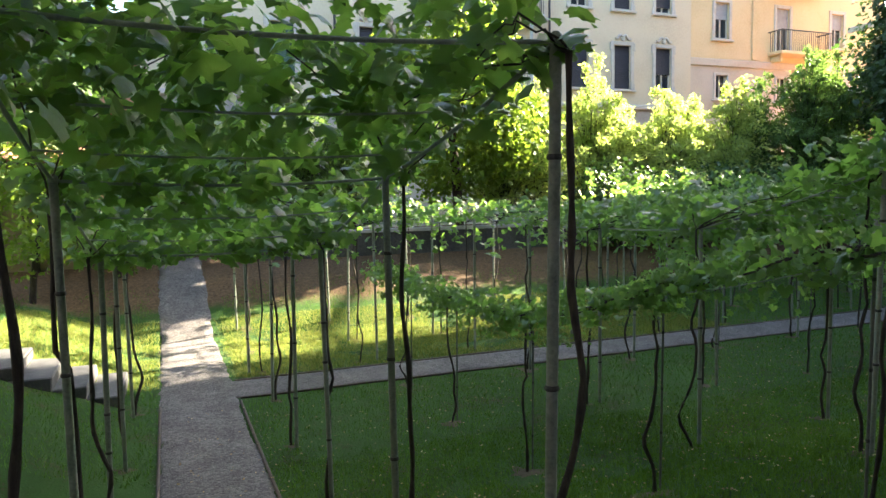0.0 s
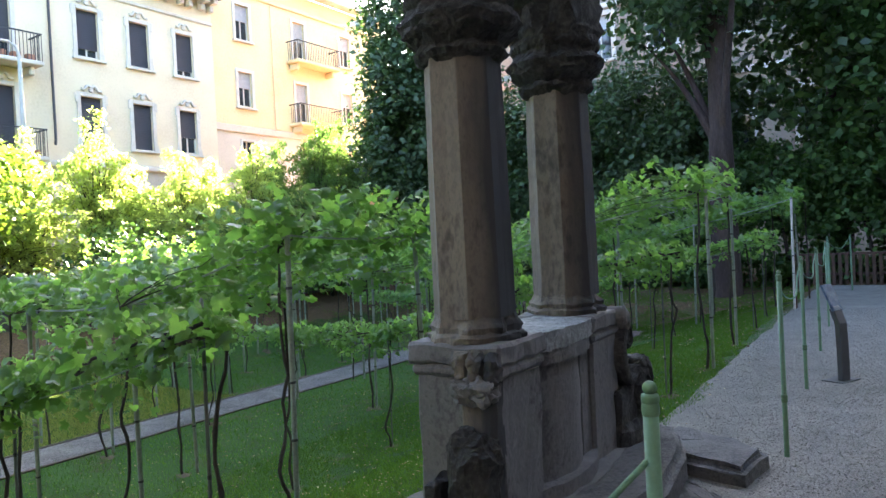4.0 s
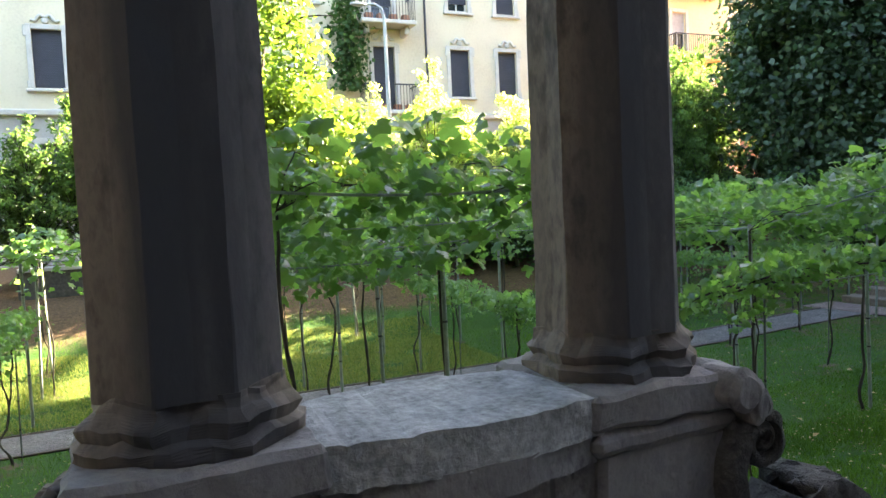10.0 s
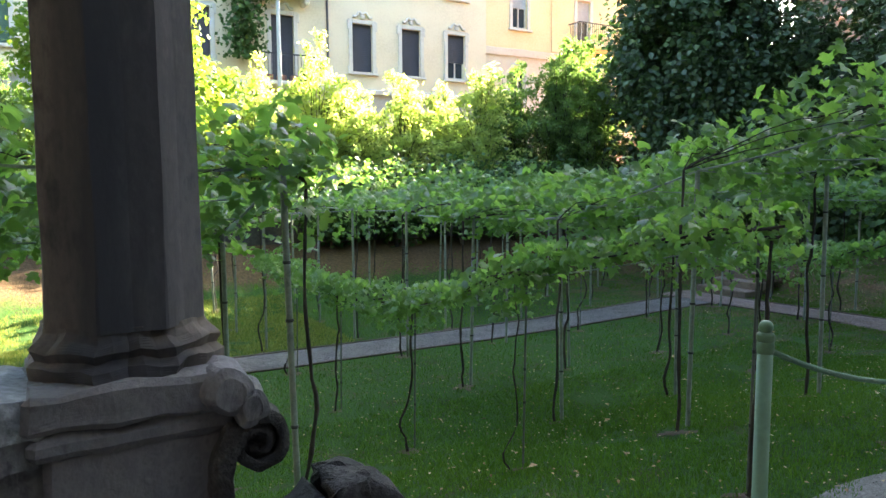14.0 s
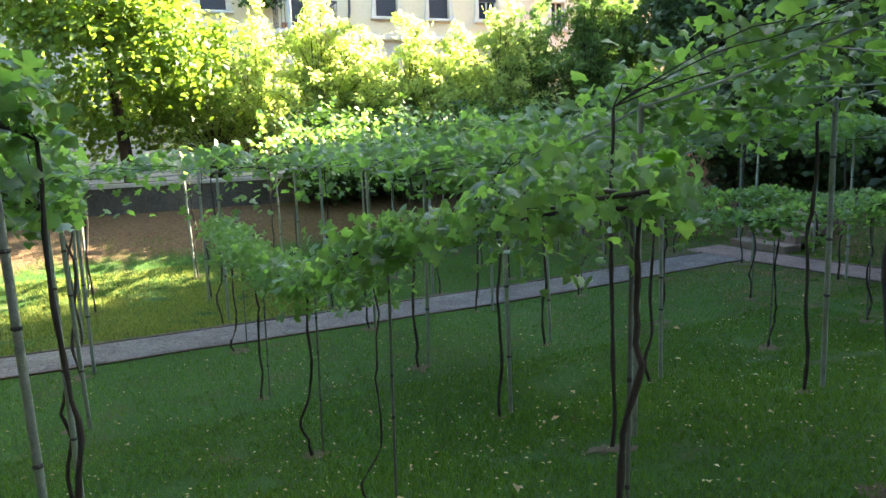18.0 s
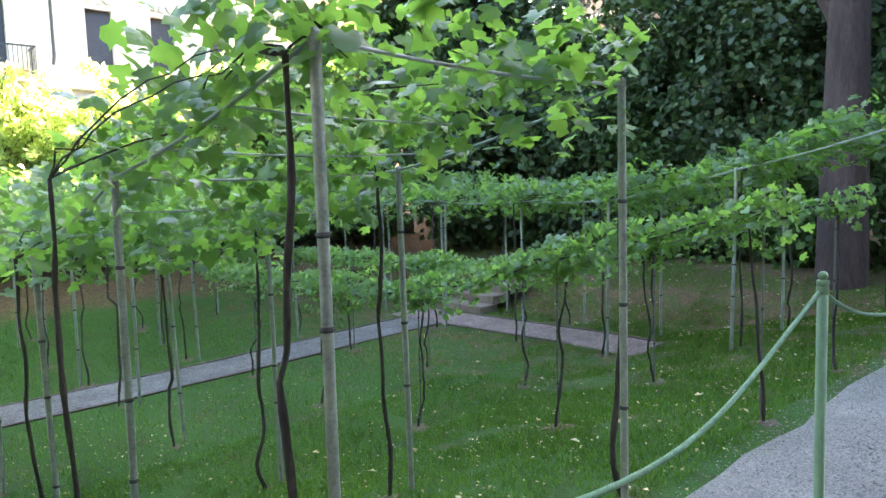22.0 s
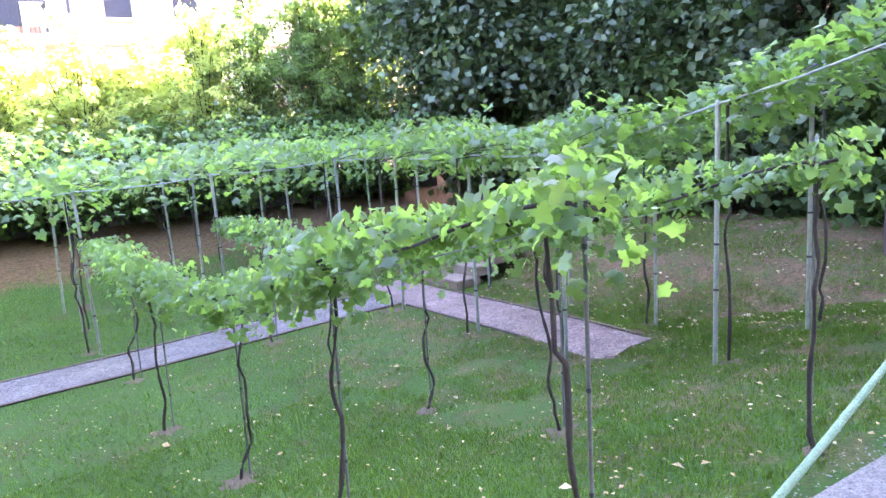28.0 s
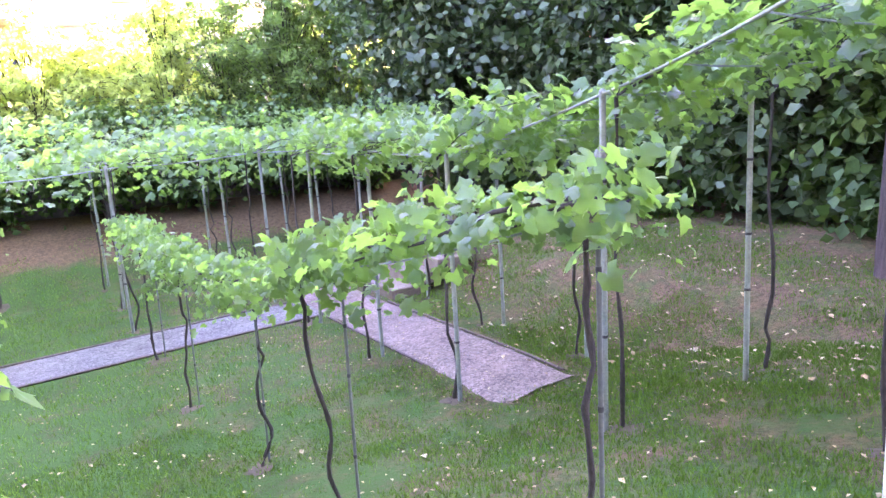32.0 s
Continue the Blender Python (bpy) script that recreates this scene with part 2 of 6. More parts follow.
def shade_south_side(m, shade_tone, start, end):
    """Shade painted into the south side of the shafts, with ragged streaks."""
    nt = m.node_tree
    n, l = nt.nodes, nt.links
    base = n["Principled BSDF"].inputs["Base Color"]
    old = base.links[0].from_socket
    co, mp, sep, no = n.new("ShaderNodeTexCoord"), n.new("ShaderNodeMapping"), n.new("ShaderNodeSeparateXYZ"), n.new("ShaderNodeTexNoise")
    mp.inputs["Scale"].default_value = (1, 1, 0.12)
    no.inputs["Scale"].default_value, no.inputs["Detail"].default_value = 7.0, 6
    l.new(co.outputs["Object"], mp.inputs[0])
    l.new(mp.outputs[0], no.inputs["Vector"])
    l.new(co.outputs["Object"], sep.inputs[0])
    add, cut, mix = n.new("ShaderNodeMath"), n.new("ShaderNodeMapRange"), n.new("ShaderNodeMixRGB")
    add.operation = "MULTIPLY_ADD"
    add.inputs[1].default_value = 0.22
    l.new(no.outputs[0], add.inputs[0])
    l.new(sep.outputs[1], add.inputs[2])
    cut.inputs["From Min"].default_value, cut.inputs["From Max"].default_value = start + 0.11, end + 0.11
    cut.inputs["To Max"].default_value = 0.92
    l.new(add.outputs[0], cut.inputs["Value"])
    mix.inputs[2].default_value = (*shade_tone, 1)
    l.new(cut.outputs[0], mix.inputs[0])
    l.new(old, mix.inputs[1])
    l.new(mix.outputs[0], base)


shade_south_side(SHAFT, (0.020, 0.023, 0.029), 1.70, 1.60)
# the column stone again, greyer and darker, with shade put into its colour
SHAFT_SHADED = material("column_stone_shaded", [(0.030, 0.030, 0.033), (0.058, 0.058, 0.063), (0.098, 0.096, 0.097), (0.074, 0.073, 0.077), (0.12, 0.115, 0.111)], 0.85, 3.0, 30, 0.45, distance=0.01, stretch=(1, 1, 0.5))
shade_south_side(SHAFT_SHADED, (0.020, 0.023, 0.029), 1.70, 1.60)
STEP = material("worn_granite_step", [(0.09, 0.065, 0.05), (0.17, 0.13, 0.10), (0.24, 0.19, 0.15)], 0.85, 5, 50, 0.5)
STEP_GREY = material("grey_granite_step", [(0.035, 0.036, 0.036), (0.07, 0.072, 0.072), (0.11, 0.112, 0.11)], 0.85, 5, 50, 0.5)
POLE = material("pale_green_painted_pole", [(0.10, 0.125, 0.10), (0.19, 0.22, 0.18), (0.27, 0.295, 0.25)], 0.55, 8, 70, 0.15)
POLE_WHITE = material("chipped_white_paint", [(0.34, 0.31, 0.28), (0.52, 0.49, 0.46), (0.60, 0.58, 0.55)], 0.6, 9, 60, 0.2)
STAKE = material("dull_grey_stake", [(0.06, 0.07, 0.06), (0.13, 0.14, 0.12)], 0.7, 8, 60, 0.2)
POLE_GREEN = material("green_painted_metal", [(0.075, 0.15, 0.08), (0.125, 0.225, 0.125)], 0.5, 7, 60, 0.1)
ROPE = material("green_rope", [(0.085, 0.17, 0.10), (0.15, 0.27, 0.165)], 0.8, 40, 200, 0.6)
TIE = material("dark_plastic_tie", [(0.015, 0.015, 0.015), (0.03, 0.03, 0.028)], 0.6, 20, 90, 0.0)
WIRE = material("green_coated_wire", [(0.12, 0.16, 0.12), (0.24, 0.28, 0.23)], 0.5, 30, 90, 0.0)
BARK = material("dark_vine_bark", [(0.013, 0.011, 0.009), (0.034, 0.028, 0.022), (0.066, 0.053, 0.042)], 0.95, 14, 80, 1.0, distance=0.02, stretch=(1, 1, 0.3))
TRUNK = material("red_brown_bark", [(0.02, 0.012, 0.010), (0.05, 0.032, 0.028), (0.08, 0.055, 0.048)], 0.95, 3, 26, 1.0, distance=0.05, stretch=(1, 1, 0.25))
VINE = leaf_material("grape_leaf", (0.015, 0.044, 0.019), (0.082, 0.165, 0.062), (0.29, 0.54, 0.075), 0.45, 0.42, 0.5)
LAUREL = leaf_material("laurel_leaf", (0.014, 0.034, 0.013), (0.056, 0.098, 0.036), (0.10, 0.21, 0.035), 0.22, 0.48, 0.4)
# sunshine put into the leaf colour: much paler and yellower than BAMBOO
SUNLIT_BUSH = leaf_material("bamboo_leaf", (0.11, 0.17, 0.05), (0.26, 0.34, 0.11), (0.58, 0.72, 0.17), 0.5, 0.5, 0.3)
TREE = leaf_material("birch_leaf", (0.05, 0.10, 0.02), (0.12, 0.19, 0.035), (0.30, 0.46, 0.04), 0.36, 0.5, 0.3)
BAMBOO = leaf_material("green_bamboo_leaf", (0.04, 0.085, 0.025), (0.10, 0.175, 0.05), (0.22, 0.38, 0.07), 0.38, 0.5, 0.3)
DARKTREE = leaf_material("dark_tree_leaf", (0.020, 0.050, 0.016), (0.060, 0.118, 0.031), (0.13, 0.27, 0.035), 0.22, 0.58, 0.28)
LITTER = material("fallen_leaf", [(0.18, 0.10, 0.045), (0.32, 0.23, 0.11), (0.50, 0.46, 0.30)], 0.8, 3, 30, 0.1, vary=0.35)
PLASTER = material("cream_plaster", [(0.56, 0.47, 0.325), (0.645, 0.555, 0.39), (0.67, 0.585, 0.42)], 0.9, 0.5, 12, 0.15)
YELLOW = material("yellow_plaster", [(0.59, 0.45, 0.235), (0.68, 0.54, 0.305), (0.71, 0.575, 0.345)], 0.9, 0.5, 12, 0.15)
PALEPLASTER = material("pale_beige_plaster", [(0.46, 0.40, 0.31), (0.56, 0.49, 0.39), (0.60, 0.53, 0.43)], 0.9, 0.6, 12, 0.2)
GREYPLASTER = material("grey_rusticated_plaster", [(0.30, 0.27, 0.24), (0.42, 0.39, 0.34), (0.47, 0.44, 0.39)], 0.9, 0.7, 15, 0.2)
BEIGE = material("beige_plaster", [(0.20, 0.165, 0.125), (0.26, 0.215, 0.165), (0.30, 0.25, 0.195)], 0.9, 0.6, 12, 0.15)
TERRACOTTA = material("orange_plaster", [(0.50, 0.20, 0.10), (0.62, 0.29, 0.16), (0.66, 0.36, 0.22)], 0.9, 0.7, 12, 0.15)
TRIM = material("pale_stone_trim", [(0.42, 0.39, 0.33), (0.54, 0.50, 0.43), (0.58, 0.55, 0.47)], 0.85, 3, 40, 0.25)
SHUTTER = material("dark_shutter_paint", [(0.035, 0.032, 0.036), (0.055, 0.05, 0.055)], 0.6, 4, 40, 0.1)
SHUTTER_GREEN = material("green_shutter_paint", [(0.05, 0.10, 0.06), (0.08, 0.15, 0.09)], 0.6, 4, 40, 0.1)
IRON = material("black_ironwork", [(0.015, 0.015, 0.017), (0.04, 0.04, 0.042)], 0.5, 20, 90, 0.1)
TILE = material("terracotta_roof_tile", [(0.18, 0.07, 0.04), (0.32, 0.14, 0.08), (0.40, 0.21, 0.13)], 0.85, 3, 30, 0.3, vary=0.25)
EAVE = material("dark_eave_boards", [(0.03, 0.022, 0.018), (0.07, 0.05, 0.04)], 0.85, 4, 40, 0.3)
LAMPGREY = material("grey_lamp_metal", [(0.32, 0.33, 0.33), (0.45, 0.46, 0.46)], 0.5, 6, 60, 0.05)
DARKWALL = material("dark_garden_wall", [(0.03, 0.03, 0.03), (0.07, 0.065, 0.06), (0.12, 0.11, 0.10)], 0.9, 1.5, 18, 0.5)
COPING = material("pale_wall_coping", [(0.30, 0.29, 0.27), (0.45, 0.43, 0.40)], 0.85, 4, 40, 0.3)
SIGNPOST = material("anthracite_sign_stand", [(0.03, 0.032, 0.038), (0.05, 0.052, 0.06)], 0.5, 6, 60, 0.05)
SIGNFACE = material("blue_white_sign_face", [(0.02, 0.035, 0.07), (0.04, 0.07, 0.14), (0.10, 0.15, 0.22), (0.22, 0.26, 0.30)], 0.4, 9, 60, 0.0)
SIGNTEXT = material("pale_sign_plate", [(0.40, 0.42, 0.44), (0.50, 0.52, 0.54)], 0.5, 20, 60, 0.0)
RUST = material("rusty_brown_iron", [(0.05, 0.022, 0.016), (0.10, 0.045, 0.032), (0.14, 0.07, 0.05)], 0.8, 9, 60, 0.3)
WOOD = material("brown_fence_wood", [(0.035, 0.02, 0.014), (0.07, 0.04, 0.028), (0.10, 0.06, 0.04)], 0.85, 5, 50, 0.4)
GLASS = bpy.data.materials.new("window_glass")
GLASS.use_nodes = True
gb = GLASS.node_tree.nodes["Principled BSDF"]
gb.inputs["Base Color"].default_value, gb.inputs["Roughness"].default_value = (0.02, 0.025, 0.03, 1), 0.06
gb.inputs["Specular IOR Level"].default_value = 0.8


# ---- mesh helpers ----
def mesh_from(name, verts, faces, mats, smooth=False):
    """One mesh from an array of places and an array of faces, all with the same count of corners."""
    verts, faces = np.asarray(verts, np.float32), np.asarray(faces, np.int32)
    k = faces.shape[1]
    me = bpy.data.meshes.new(name)
    me.vertices.add(len(verts))
    me.vertices.foreach_set("co", verts.ravel())
    me.loops.add(faces.size)
    me.loops.foreach_set("vertex_index", faces.ravel())
    me.polygons.add(len(faces))
    me.polygons.foreach_set("loop_start", np.arange(0, faces.size, k, dtype=np.int32))
    me.polygons.foreach_set("loop_total", np.full(len(faces), k, np.int32))
    if smooth:
        me.polygons.foreach_set("use_smooth", np.ones(len(faces), bool))
    me.materials.append(mats)
    me.update(calc_edges=True)
    return me


def bm_mesh(name, bm, mat):
    bmesh.ops.recalc_face_normals(bm, faces=bm.faces)
    me = bpy.data.meshes.new(name)
    bm.to_mesh(me)
    bm.free()
    me.materials.append(mat)
    return me


def part(name, shape, mat, parent, label=""):
    """Links a bmesh or a mesh as one object under a thing or a part."""
    me = bm_mesh(name, shape, mat) if isinstance(shape, bmesh.types.BMesh) else shape
    ob = new(name, me)
    ob.parent = parent
    if label:
        ob["label"] = label
    return ob


def thing(name, label, category, place=(0, 0, 0), turn=0.0, group="", kind=""):
    ob = new(name)
    ob.empty_display_size = 0.1
    ob.matrix_basis = pose(*place, 0, 0, turn)
    return tagged(ob, label, category, group, kind)


def box(bm, x0, x1, y0, y1, z0, z1, bevel=0.0):
    vs = [bm.verts.new(p) for p in ((x0, y0, z0), (x1, y0, z0), (x1, y1, z0), (x0, y1, z0), (x0, y0, z1), (x1, y0, z1), (x1, y1, z1), (x0, y1, z1))]
    fs = [bm.faces.new([vs[i] for i in f]) for f in ((3, 2, 1, 0), (4, 5, 6, 7), (0, 1, 5, 4), (1, 2, 6, 5), (2, 3, 7, 6), (3, 0, 4, 7))]
    if bevel:
        bmesh.ops.bevel(bm, geom=list({e for f in fs for e in f.edges}), offset=bevel, segments=1, affect="EDGES", profile=0.5)
    return bm


def boxed(*args, bevel=0.0):
    return box(bmesh.new(), *args, bevel=bevel)


def lathe(profile, sides=10, turn=0.0, squash=(1, 1)):
    """A turned shape from (radius, height) pairs."""
    bm = bmesh.new()
    rings = []
    for r, z in profile:
        rings.append([bm.verts.new((math.cos(turn + 2 * math.pi * i / sides) * r * squash[0], math.sin(turn + 2 * math.pi * i / sides) * r * squash[1], z)) for i in range(sides)])
    for a, b in zip(rings, rings[1:]):
        for i in range(sides):
            bm.faces.new((a[i], a[(i + 1) % sides], b[(i + 1) % sides], b[i]))
    bm.faces.new(rings[0][::-1])
    bm.faces.new(rings[-1])
    return bm


def tube_arrays(points, radii, sides=6):
    """Places and quads of a round tube along points."""
    p = np.asarray(points, float)
    r = np.broadcast_to(np.asarray(radii, float), len(p))
    t = np.gradient(p, axis=0)
    t /= np.linalg.norm(t, axis=1, keepdims=True) + 1e-9
    ref = np.where(np.abs(t[:, 2:3]) > 0.9, [[1.0, 0, 0]], [[0, 0, 1.0]])
    a = np.cross(t, ref)
    a /= np.linalg.norm(a, axis=1, keepdims=True) + 1e-9
    b = np.cross(t, a)
    ang = np.arange(sides) * 2 * np.pi / sides
    v = p[:, None] + r[:, None, None] * (np.cos(ang)[None, :, None] * a[:, None] + np.sin(ang)[None, :, None] * b[:, None])
    n = len(p)
    i, j = np.meshgrid(np.arange(n - 1), np.arange(sides), indexing="ij")
    k = (j + 1) % sides
    q = np.stack([i * sides + j, i * sides + k, (i + 1) * sides + k, (i + 1) * sides + j], -1).reshape(-1, 4)
    return v.reshape(-1, 3), q


def tubes_mesh(name, runs, mat, sides=6):
    vs, fs, n = [], [], 0
    for pts, rad in runs:
        v, f = tube_arrays(pts, rad, sides)
        vs.append(v)
        fs.append(f + n)
        n += len(v)
    return mesh_from(name, np.concatenate(vs), np.concatenate(fs), mat, True)


def frames_of(normals, r):
    """Two directions square to each normal, turned at random."""
    n = normals / (np.linalg.norm(normals, axis=1, keepdims=True) + 1e-9)
    ref = r.normal(size=n.shape)
    a = np.cross(n, ref)
    a /= np.linalg.norm(a, axis=1, keepdims=True) + 1e-9
    return n, a, np.cross(n, a)


# outline of a lobed vine leaf, stem at the notch, about 1 wide
LOBES = np.array([(0.0, -0.10), (0.20, -0.36), (0.46, -0.26), (0.37, -0.02), (0.53, 0.20), (0.30, 0.26), (0.24, 0.45), (0.0, 0.62),
                  (-0.24, 0.45), (-0.30, 0.26), (-0.53, 0.20), (-0.37, -0.02), (-0.46, -0.26), (-0.20, -0.36)])


def vine_leaves(name, places, normals, sizes, mat, r):
    n, a, b = frames_of(normals, r)
    k = len(LOBES)
    flat = np.concatenate([[(0.0, 0.12)], LOBES])
    curl = np.concatenate([[0.07], -0.22 * (LOBES ** 2).sum(1) + 0.03 * np.sin(np.arange(k) * 2.4)])
    bend = r.uniform(0.4, 1.8, len(places))
    s = np.asarray(sizes)[:, None, None]
    fold = r.uniform(-0.15, 0.5, len(places))[:, None] * np.abs(flat[None, :, 0])
    own = flat[None] * (1 + r.normal(0, 0.10, (len(places), k + 1, 1)))
    v = np.asarray(places)[:, None] + s * (own[..., :1] * a[:, None] + own[..., 1:] * b[:, None] + (bend[:, None] * curl[None] + fold)[..., None] * n[:, None])
    tri = np.array([(0, 1 + i, 1 + (i + 1) % k) for i in range(k)])
    f = (np.arange(len(places))[:, None, None] * (k + 1) + tri[None]).reshape(-1, 3)
    return mesh_from(name, v.reshape(-1, 3), f, mat)


def small_leaves(name, places, normals, sizes, mat, r, slim=0.45):
    """Folded pointed leaves of four triangles."""
    n, a, b = frames_of(normals, r)
    flat = np.array([(0, -0.5, 0), (slim, 0.0, 0.12), (0, 0.55, -0.12), (-slim, 0.0, 0.12), (0, 0.02, 0)])
    s = np.asarray(sizes)[:, None, None]
    v = np.asarray(places)[:, None] + s * (flat[None, :, :1] * a[:, None] + flat[None, :, 1:2] * b[:, None] + flat[None, :, 2:] * n[:, None])
    tri = np.array([(0, 1, 4), (1, 2, 4), (2, 3, 4), (3, 0, 4)])
    f = (np.arange(len(places))[:, None, None] * 5 + tri[None]).reshape(-1, 3)
    return mesh_from(name, v.reshape(-1, 3), f, mat)


# ---- the lie of the land ----
def terrace_edge(x):
    return np.interp(x, [4.0, 7.3, 10.0, 13.0, 20.0], [1.4, 1.5, 1.72, 1.92, 1.95])


def ground_z(x, y):
    """Height of the ground: gravel terrace at 0, grass bank, sunken lawn, banks at both ends and behind."""
    x, y = np.asarray(x, float), np.asarray(y, float)
    z = np.interp(y, [1.5, 2.1, 3.0, 3.7, 4.5, 5.3, 9.0], [0, -0.03, -0.22, -0.41, -0.64, -0.82, -0.88])
    z = z + np.interp(x, [0, 8, 11, 13, 16, 19], [-0.05, -0.05, -0.02, 0.0, 0.09, 0.11]) * np.clip((y - 3.2) / 3, 0, 1)
    z = np.maximum(z, np.interp(x, [18.0, 19.6, 22.0], [-0.9, -0.35, -0.1]))
    z = np.maximum(z, np.interp(-x, [0.35, 2.0, 4.0], [-0.95, -0.3, 0.0]))
    z = np.maximum(z, np.interp(y, [12.8, 15.2, 17.5], [-0.9, -0.1, 0.3]))
    return z


def gz(x, y):
    return float(ground_z(x, y))


# ---- ground, paths, steps ----
def ground_sheet():
    xs = np.unique(np.concatenate([np.linspace(-6, 24, 121), np.linspace(-160, -6, 12), np.linspace(24, 200, 12)]))
    ys = np.unique(np.concatenate([np.linspace(-1, 18, 115), np.linspace(-120, -1, 10), np.linspace(18, 220, 12)]))
    X, Y = np.meshgrid(xs, ys, indexing="ij")
    Z = ground_z(X, Y)
    near = (X > -5) & (X < 23) & (Y > terrace_edge(X)) & (Y < 17)
    Z = Z + near * np.vectorize(lambda x, y: 0.006 * noise.noise((x * 1.3, y * 1.3, 0)))(X, Y)
    n, m = X.shape
    i, j = np.meshgrid(np.arange(n - 1), np.arange(m - 1), indexing="ij")
    q = np.stack([i * m + j, (i + 1) * m + j, (i + 1) * m + j + 1, i * m + j + 1], -1).reshape(-1, 4)
    return new("ground", mesh_from("ground", np.stack([X, Y, Z], -1).reshape(-1, 3), q, LAWN, True))


tagged(ground_sheet(), "shaded green lawn with bare patches, a grass bank above", "lawn", kind="structure")


def strip(name, label, category, left, right, lift, mat, steps=60, thick=0.06):
    """A flat ribbon of gravel that follows the ground between two lines."""
    t = np.linspace(0, 1, steps)[:, None]
    a = np.array(left[0]) * (1 - t) + np.array(left[1]) * t
    b = np.array(right[0]) * (1 - t) + np.array(right[1]) * t
    w = np.array((0, 0.04, 0.2, 0.5, 0.8, 0.96, 1.0))
    P = a[:, None] * (1 - w[None, :, None]) + b[:, None] * w[None, :, None]
    side = (b - a) / np.linalg.norm(b - a, axis=1, keepdims=True)
    for k, sign in ((0, 1), (6, -1)):
        fray = np.array([noise.noise((p[0] * 2.3, p[1] * 2.3, k)) * 0.05 + noise.noise((p[0] * 9, p[1] * 9, k)) * 0.03 for p in P[:, k]])
        P[:, k] += side * (fray[:, None] + 0.01 * sign)
    P[:6] += (P[6] - P[0])[None] * ((0.22 * np.abs(np.sin(w * 3.0 + 0.4)) ** 3 + 0.12 * np.sin(w * 17) ** 2)[None] * np.linspace(1, 0, 6)[:, None])[..., None]
    Z = ground_z(P[..., 0], P[..., 1]) + lift - 0.02 * (np.abs(w - 0.5) > 0.49)
    V = np.concatenate([P, Z[..., None]], -1).reshape(-1, 3)
    m = 7
    i, j = np.meshgrid(np.arange(steps - 1), np.arange(m - 1), indexing="ij")
    q = np.stack([i * m + j, (i + 1) * m + j, (i + 1) * m + j + 1, i * m + j + 1], -1).reshape(-1, 4)
    ob = new(name, mesh_from(name, V, q, mat, True))
    return tagged(ob, label, category, kind="structure")


PATH_Y0, PATH_Y1 = 8.92, 9.8
strip("gravel_path", "narrow grey gravel path across the sunken lawn", "path", ((0.6, PATH_Y0), (16.95, PATH_Y0)), ((0.6, PATH_Y1), (16.95, PATH_Y1 + 0.08)), 0.014, PATHGRAVEL, 260)
strip("gravel_path", "grey gravel path running out under the vines to the bank", "path", ((16.64, 5.0), (16.62, 10.3)), ((17.52, 5.2), (17.51, 10.3)), 0.018, PATHPINK, 110)
strip("gravel_path", "grey gravel path under the first pergola", "path", ((-0.12, 4.4), (-0.2, 17.0)), ((0.8, 4.4), (0.7, 17.0)), 0.018, PATHGRAVEL, 200)
strip("gravel_terrace", "wide grey gravel terrace beside the vineyard", "path", ((-30, -7.5), (21.0, -7.5)), ((-30, terrace_edge(-30)), (21.0, terrace_edge(21.0))), 0.03, GRAVEL, 140)


def edging(points, name="path_edging"):
    """A thin rusty edging strip of short pieces, standing a little proud."""
    runs = []
    for (x0, y0), (x1, y1) in zip(points, points[1:]):
        n = max(2, int(math.hypot(x1 - x0, y1 - y0) / 0.5))
        t = np.linspace(0, 1, n)
        x, y = x0 + (x1 - x0) * t, y0 + (y1 - y0) * t + rng.normal(0, 0.012, n)
        runs.append((np.stack([x, y, ground_z(x, y) + 0.015], -1), 0.016))
    ob = new(name, tubes_mesh(name, runs, EDGE, 4))
    return tagged(ob, "thin dark rusty edging strip along the gravel path", "edging", kind="structure")


edging([(0.8, PATH_Y1), (16.6, PATH_Y1 + 0.08)])
edging([(0.8, PATH_Y0), (16.6, PATH_Y0)])
edging([(17.54, 5.4), (17.52, 8.9)])
edging([(16.63, 6.4), (16.62, 8.8)])
edging([(0.8, 4.4), (0.78, 8.8)])
edging([(-0.14, 4.4), (-0.14, 8.9)])


def stair(place, sign, label, mat):
    st = thing("garden_steps", label, "steps", place)
    for i in range(4):
        bm = bmesh.new()
        x0 = i * 0.36
        box(bm, sign * x0, sign * (x0 + 0.44), -0.62 + 0.03 * (i % 2), 0.62 - 0.05 * (i % 3), i * 0.15, i * 0.15 + 0.16, 0.015)
        for v in bm.verts:
            v.co += Vector((noise.noise(v.co * 3 + Vector((i, 0, 0))), noise.noise(v.co * 4), 0.4 * noise.noise(v.co * 5))) * 0.03
        part("step", bm, mat, st)
    return st


stair((17.62, 9.55, -0.80), 1, "worn reddish stone steps climbing from the path", STEP)
stair((-0.55, 9.6, -0.87), -1, "worn grey stone steps beside the gravel path", STEP_GREY)


# ---- the well: parapet, two eight-sided columns, carved arch ----
def rough(bm, amount, scale=6.0, seed=0.0):
    for v in bm.verts:
        o = Vector((seed, 0, 0))
        v.co += Vector((noise.noise(v.co * scale + o), noise.noise(v.co * scale + Vector((9 + seed, 0, 0))), noise.noise(v.co * scale + Vector((0, 9 + seed, 0))))) * amount
    return bm


